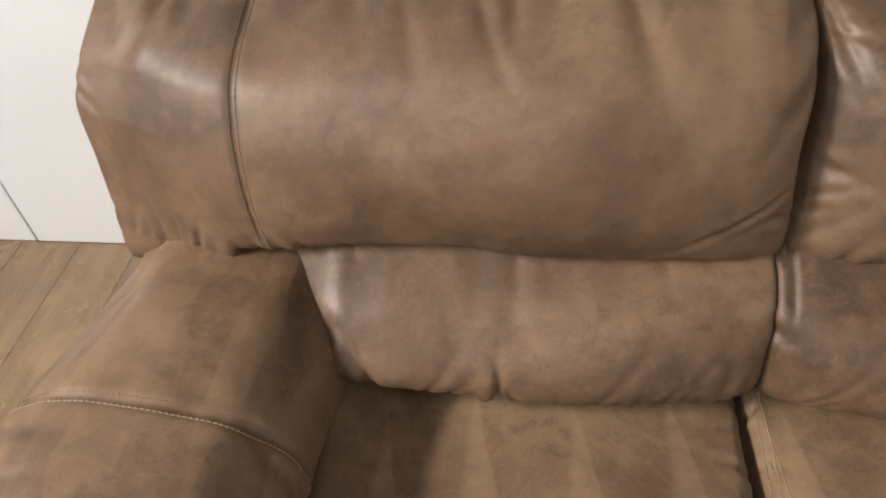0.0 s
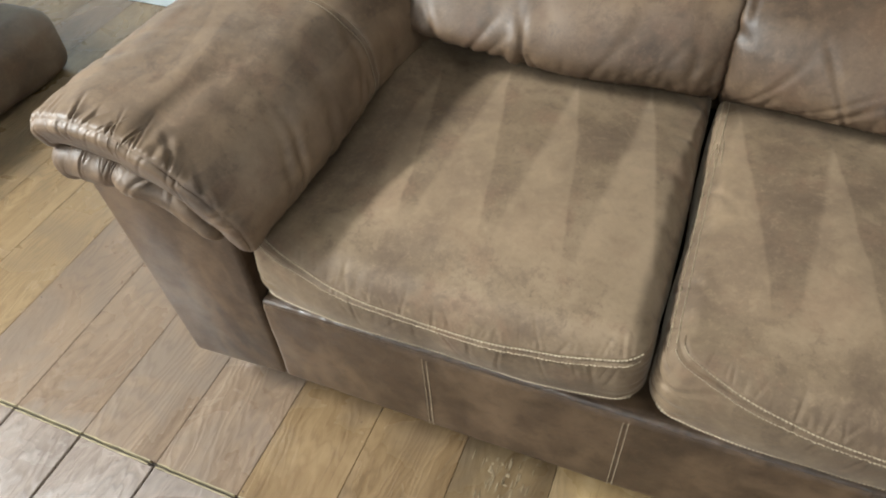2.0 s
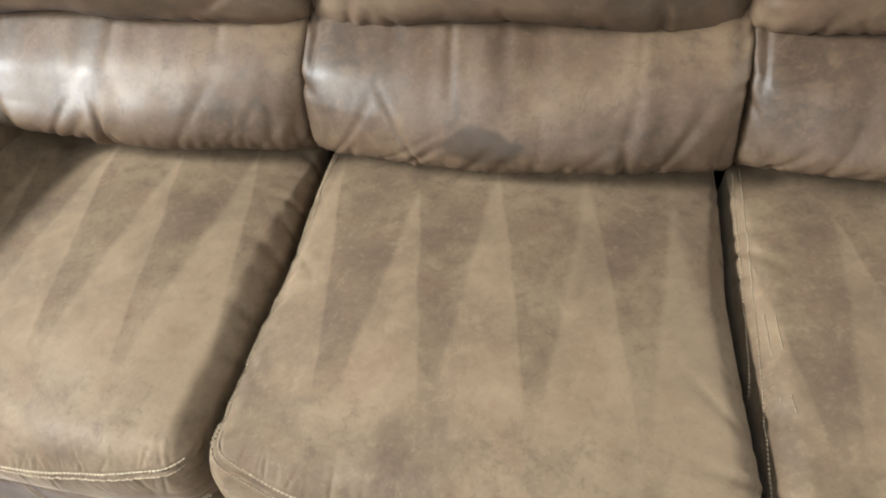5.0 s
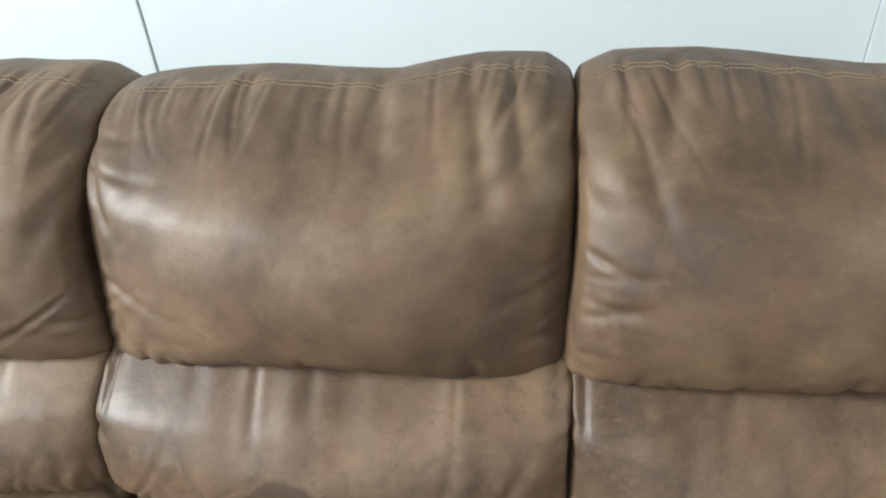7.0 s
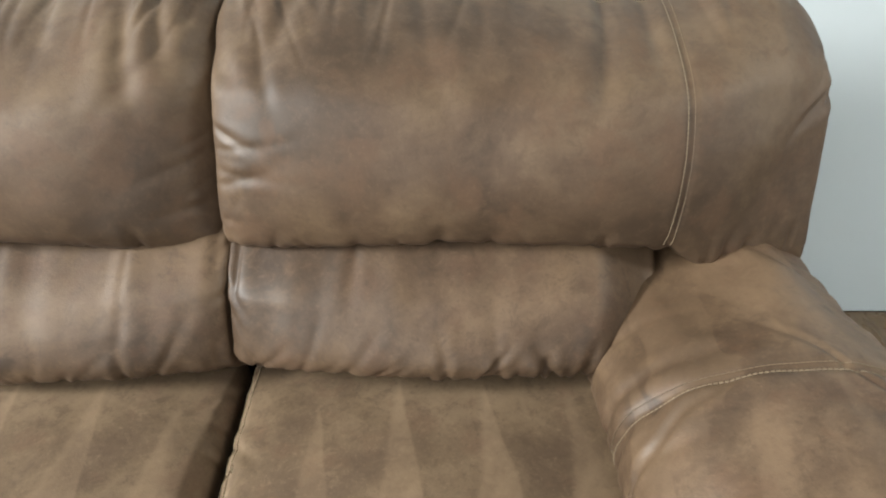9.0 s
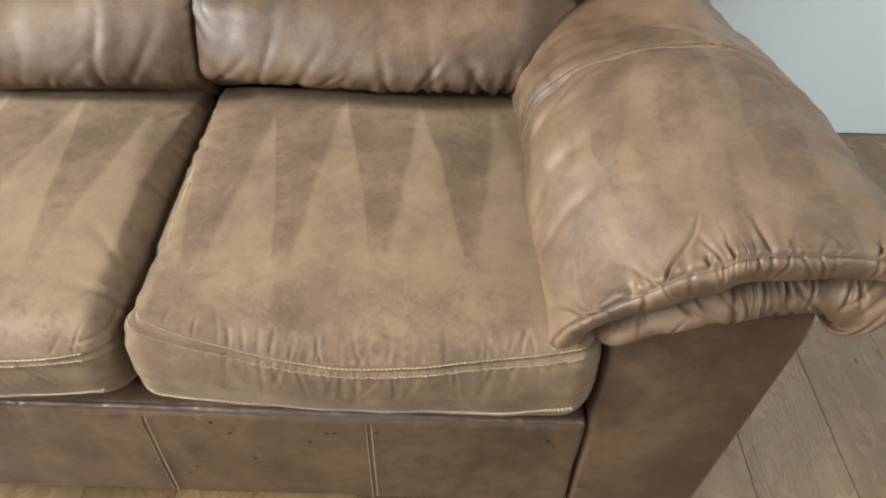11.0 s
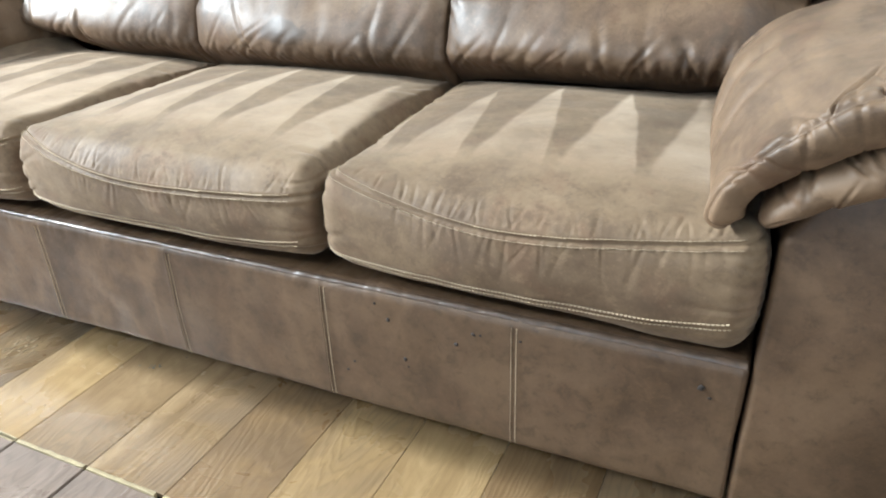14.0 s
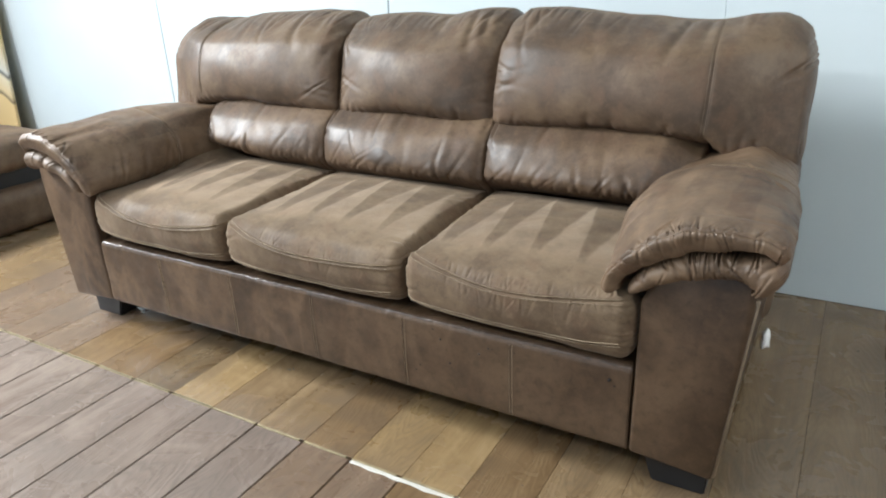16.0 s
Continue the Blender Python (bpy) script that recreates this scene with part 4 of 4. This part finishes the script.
def leaning_board():
    thing = empty("leaning_board", (-3.51, 1.10, 0.25), "large tan printed board leaning on the wall above a low box", "board")
    n = Nodes("printed_board")
    vec = n.coords()
    sep = n.add("ShaderNodeSeparateXYZ")
    n.link(vec, sep.inputs[0])
    wave = n.math("ADD", sep.outputs[2], n.math("MULTIPLY", n.noise(vec, 3.0, 2), 0.22))
    wave = n.math("ADD", wave, n.math("MULTIPLY", sep.outputs[0], 0.55))
    col = n.ramp(wave, [(0.0, (0.50, 0.36, 0.16)), (0.46, (0.62, 0.46, 0.22)), (0.475, (0.16, 0.11, 0.06)), (0.50, (0.60, 0.47, 0.26)),
                        (0.60, (0.66, 0.58, 0.40)), (0.625, (0.12, 0.11, 0.10)), (0.65, (0.62, 0.60, 0.52)), (0.80, (0.60, 0.46, 0.22)), (1.0, (0.66, 0.48, 0.22))])
    mat = n.done(col, 0.6)
    bm = bmesh.new()
    box(bm, (-0.55, -0.01, 0.0), (0.33, 0.01, 1.25), 0.003, 1)
    ob = part("board", bm, mat, thing)
    ob.rotation_euler = (radians(-3.5), 0, 0)
    return thing


leaning_board()


def cardboard_box(at, size):
    thing = empty("cardboard_box", at, "low tan cardboard box standing against the white wall", "box")
    w, d, h = size
    bm = bmesh.new()
    box(bm, (-w / 2, -d / 2, 0.0), (w / 2, d / 2, h - 0.006), 0.004, 2)
    part("body", bm, CARTON, thing)
    for lo, hi in ((-w / 2 + 0.002, -0.001), (0.001, w / 2 - 0.002)):
        bm = bmesh.new()
        box(bm, (lo, -d / 2 + 0.002, h - 0.006), (hi, d / 2 - 0.002, h), 0.0015, 1)
        part("flap", bm, CARTON, thing)
    return thing


cardboard_box((-3.62, 1.06, 0.0), (0.92, 0.24, 0.25))
scrap("stuffing_tuft", (1.112, 0.235, 0.300), (0.010, 0.016, 0.022), FLUFF, "white tuft of stuffing poking from the sofa side", "stuffing", 3.0)
scrap("paper_scrap", (-2.077, 0.906, 0.0), (0.022, 0.010, 0.004), CHIP, "small white scrap lying on the floor", "scrap", 8.0)
scrap("paper_scrap", (1.765, 1.165, 0.0), (0.008, 0.012, 0.006), CHIP, "tiny pale scrap on the floor by the wall", "scrap", 5.0)


# ---- floor boards ----
def board_mesh(name, width, length, material, worn):
    bm = bmesh.new()
    box(bm, (-width / 2, -length / 2, -0.012), (width / 2, length / 2, 0.0))
    top = [e for e in bm.edges if all(v.co.z > -0.001 for v in e.verts)]
    bmesh.ops.bevel(bm, geom=top, offset=worn, segments=1, affect="EDGES")
    me = bpy.data.meshes.new(name)
    bm.to_mesh(me)
    bm.free()
    me.materials.append(material)
    return me


LINES = [-1.412, -1.246, -1.073, -0.898, -0.730, -0.556, -0.389, -0.225, -0.058, 0.104, 0.257, 0.405, 0.556, 0.717, 0.885, 1.055, 1.227, 1.399]
while LINES[0] > FLOOR_X[0] + 0.17:
    LINES.insert(0, LINES[0] - 0.165)
while LINES[-1] < FLOOR_X[1] - 0.17:
    LINES.append(LINES[-1] + 0.168)
LINES = [FLOOR_X[0]] + LINES + [FLOOR_X[1]]
JOINT = -0.200
r = random.Random(12)
for row, (y0, y1) in enumerate(((JOINT + 0.004, WALL_Y), (JOINT - 1.30, JOINT - 0.004), (JOINT - 2.60, JOINT - 1.303), (JOINT - 4.0, JOINT - 2.603), (ROOM_FRONT, JOINT - 4.003))):
    for a, b in zip(LINES, LINES[1:]):
        mid = (a + b) / 2
        if row == 0:
            if mid < -1.5:
                mat = r.choice((OAK_BROWN, OAK_BROWN, OAK_GREY))
            elif mid < -0.9:
                mat = OAK_GREY
            elif mid < -0.56:
                mat = OAK_TAN
            elif mid < -0.39:
                mat = OAK_DARK
            elif mid < -0.23:
                mat = OAK_YELLOW
            elif mid < 0.10:
                mat = OAK_BROWN
            elif mid < 0.25:
                mat = OAK_TAN
            elif mid < 0.55:
                mat = OAK_YELLOW
            elif mid < 0.71:
                mat = OAK_TAN
            elif mid < 0.88:
                mat = OAK_BROWN
            else:
                # past 1.4 the darker tan includes the sofa's shade on the floor
                mat = OAK_BROWN if mid < 1.4 else OAK_TAN
        else:
            mat = OAK_PALE_GLARE if mid < 0.10 else r.choice((OAK_TAN, OAK_GREY))
        # tight joints in the row under the sofa
        gap = 0.0004 if row == 0 else 0.0017
        ob = child("plank", board_mesh("plank", b - a - 2 * gap, y1 - y0, mat, 0.0007 if row == 0 else 0.0018), floor, "", (mid, (y0 + y1) / 2, r.uniform(-0.0006, 0.0)))

# pale bead of filler along the cross joint, split and sunken towards the far end, broken in places
for k, (a, b) in enumerate(zip(LINES, LINES[1:])):
    end = b - r.uniform(0.0, 0.015)
    sides = ((-0.0050, -0.0026), (0.0022, 0.0048)) if a < -0.30 else ((-0.0036, 0.0030),)
    for y0, y1 in sides:
        bm = bmesh.new()
        box(bm, (a + 0.003, JOINT + y0, -0.009), (end, JOINT + y1, 0.0012), 0.0007, 1)
        bmesh.ops.subdivide_edges(bm, edges=[e for e in bm.edges if e.calc_length() > 0.05], cuts=9)
        for v in bm.verts:
            v.co.y += 0.0016 * noise.noise(v.co * 45)
            v.co.z += 0.0012 * noise.noise(v.co * 70) if v.co.z > -0.002 else 0.0
        part("joint_filler", bm, FILLER, floor)


def flakes(name, spots, material, label, seed):
    """Thin ragged flakes or smears on the boards: centre, half width, half length."""
    verts, faces, q = [], [], random.Random(seed)
    for x, y, w, l in spots:
        m, k = 9, len(verts)
        for z, grow in ((-0.0004, 1.0), (0.0005, 0.8)):
            for i in range(m):
                a = 2 * math.pi * i / m
                d = 0.6 + 0.6 * vnoise(i * 1.7 + x * 90, y * 70, seed).item() if grow == 1.0 else d
                if grow == 1.0:
                    verts.append((x + w * d * math.cos(a), y + l * d * math.sin(a), z))
                else:
                    bx, by, _ = verts[k + i]
                    verts.append((x + (bx - x) * grow, y + (by - y) * grow, z))
        faces.append(tuple(k + m + i for i in range(m)))
        faces += [(k + i, k + (i + 1) % m, k + m + (i + 1) % m, k + m + i) for i in range(m)]
    me = bpy.data.meshes.new(name)
    me.from_pydata(verts, [], faces)
    me.materials.append(material)
    return tagged(child(name, me, floor, label), kind="stuff")


q = random.Random(21)
flakes("scuff", [(q.gauss(-0.470, 0.026), q.uniform(-0.15, 0.03), q.uniform(0.0007, 0.0018), q.uniform(0.004, 0.015)) for _ in range(60)]
       + [(q.gauss(-0.490, 0.022), q.gauss(0.010, 0.010), q.uniform(0.002, 0.005), q.uniform(0.002, 0.006)) for _ in range(9)],
       PALE_WOOD, "pale scuffs in the board's surface", 2.0)
smudge = []
for _ in range(12):
    k = q.gauss(0, 0.012)
    smudge.append((-0.165 + k, 0.050 + 0.35 * k + q.gauss(0, 0.0028), q.uniform(0.002, 0.006), q.uniform(0.0010, 0.0030)))
flakes("stain", smudge, INK, "dark greenish stain", 6.0)
flakes("chip", [(q.uniform(-2.2, 1.7), q.uniform(-0.9, 0.2), q.uniform(0.001, 0.0024), q.uniform(0.001, 0.003)) for _ in range(40)]
       + [(1.33, 0.885, 0.004, 0.006), (1.51, 0.38, 0.004, 0.008)], GAP, "tiny dark chips", 9.0)
bm = bmesh.new()
box(bm, (0.262, JOINT - 0.016, -0.004), (0.575, JOINT - 0.0046, 0.0016), 0.001, 1)
bmesh.ops.subdivide_edges(bm, edges=[e for e in bm.edges if e.calc_length() > 0.2], cuts=30)
for v in bm.verts:
    v.co.y += 0.006 * noise.noise(v.co * 22) if v.co.y < JOINT - 0.010 else 0.0
part("white_edge", bm, CHIP, floor, "chipped white board edge")
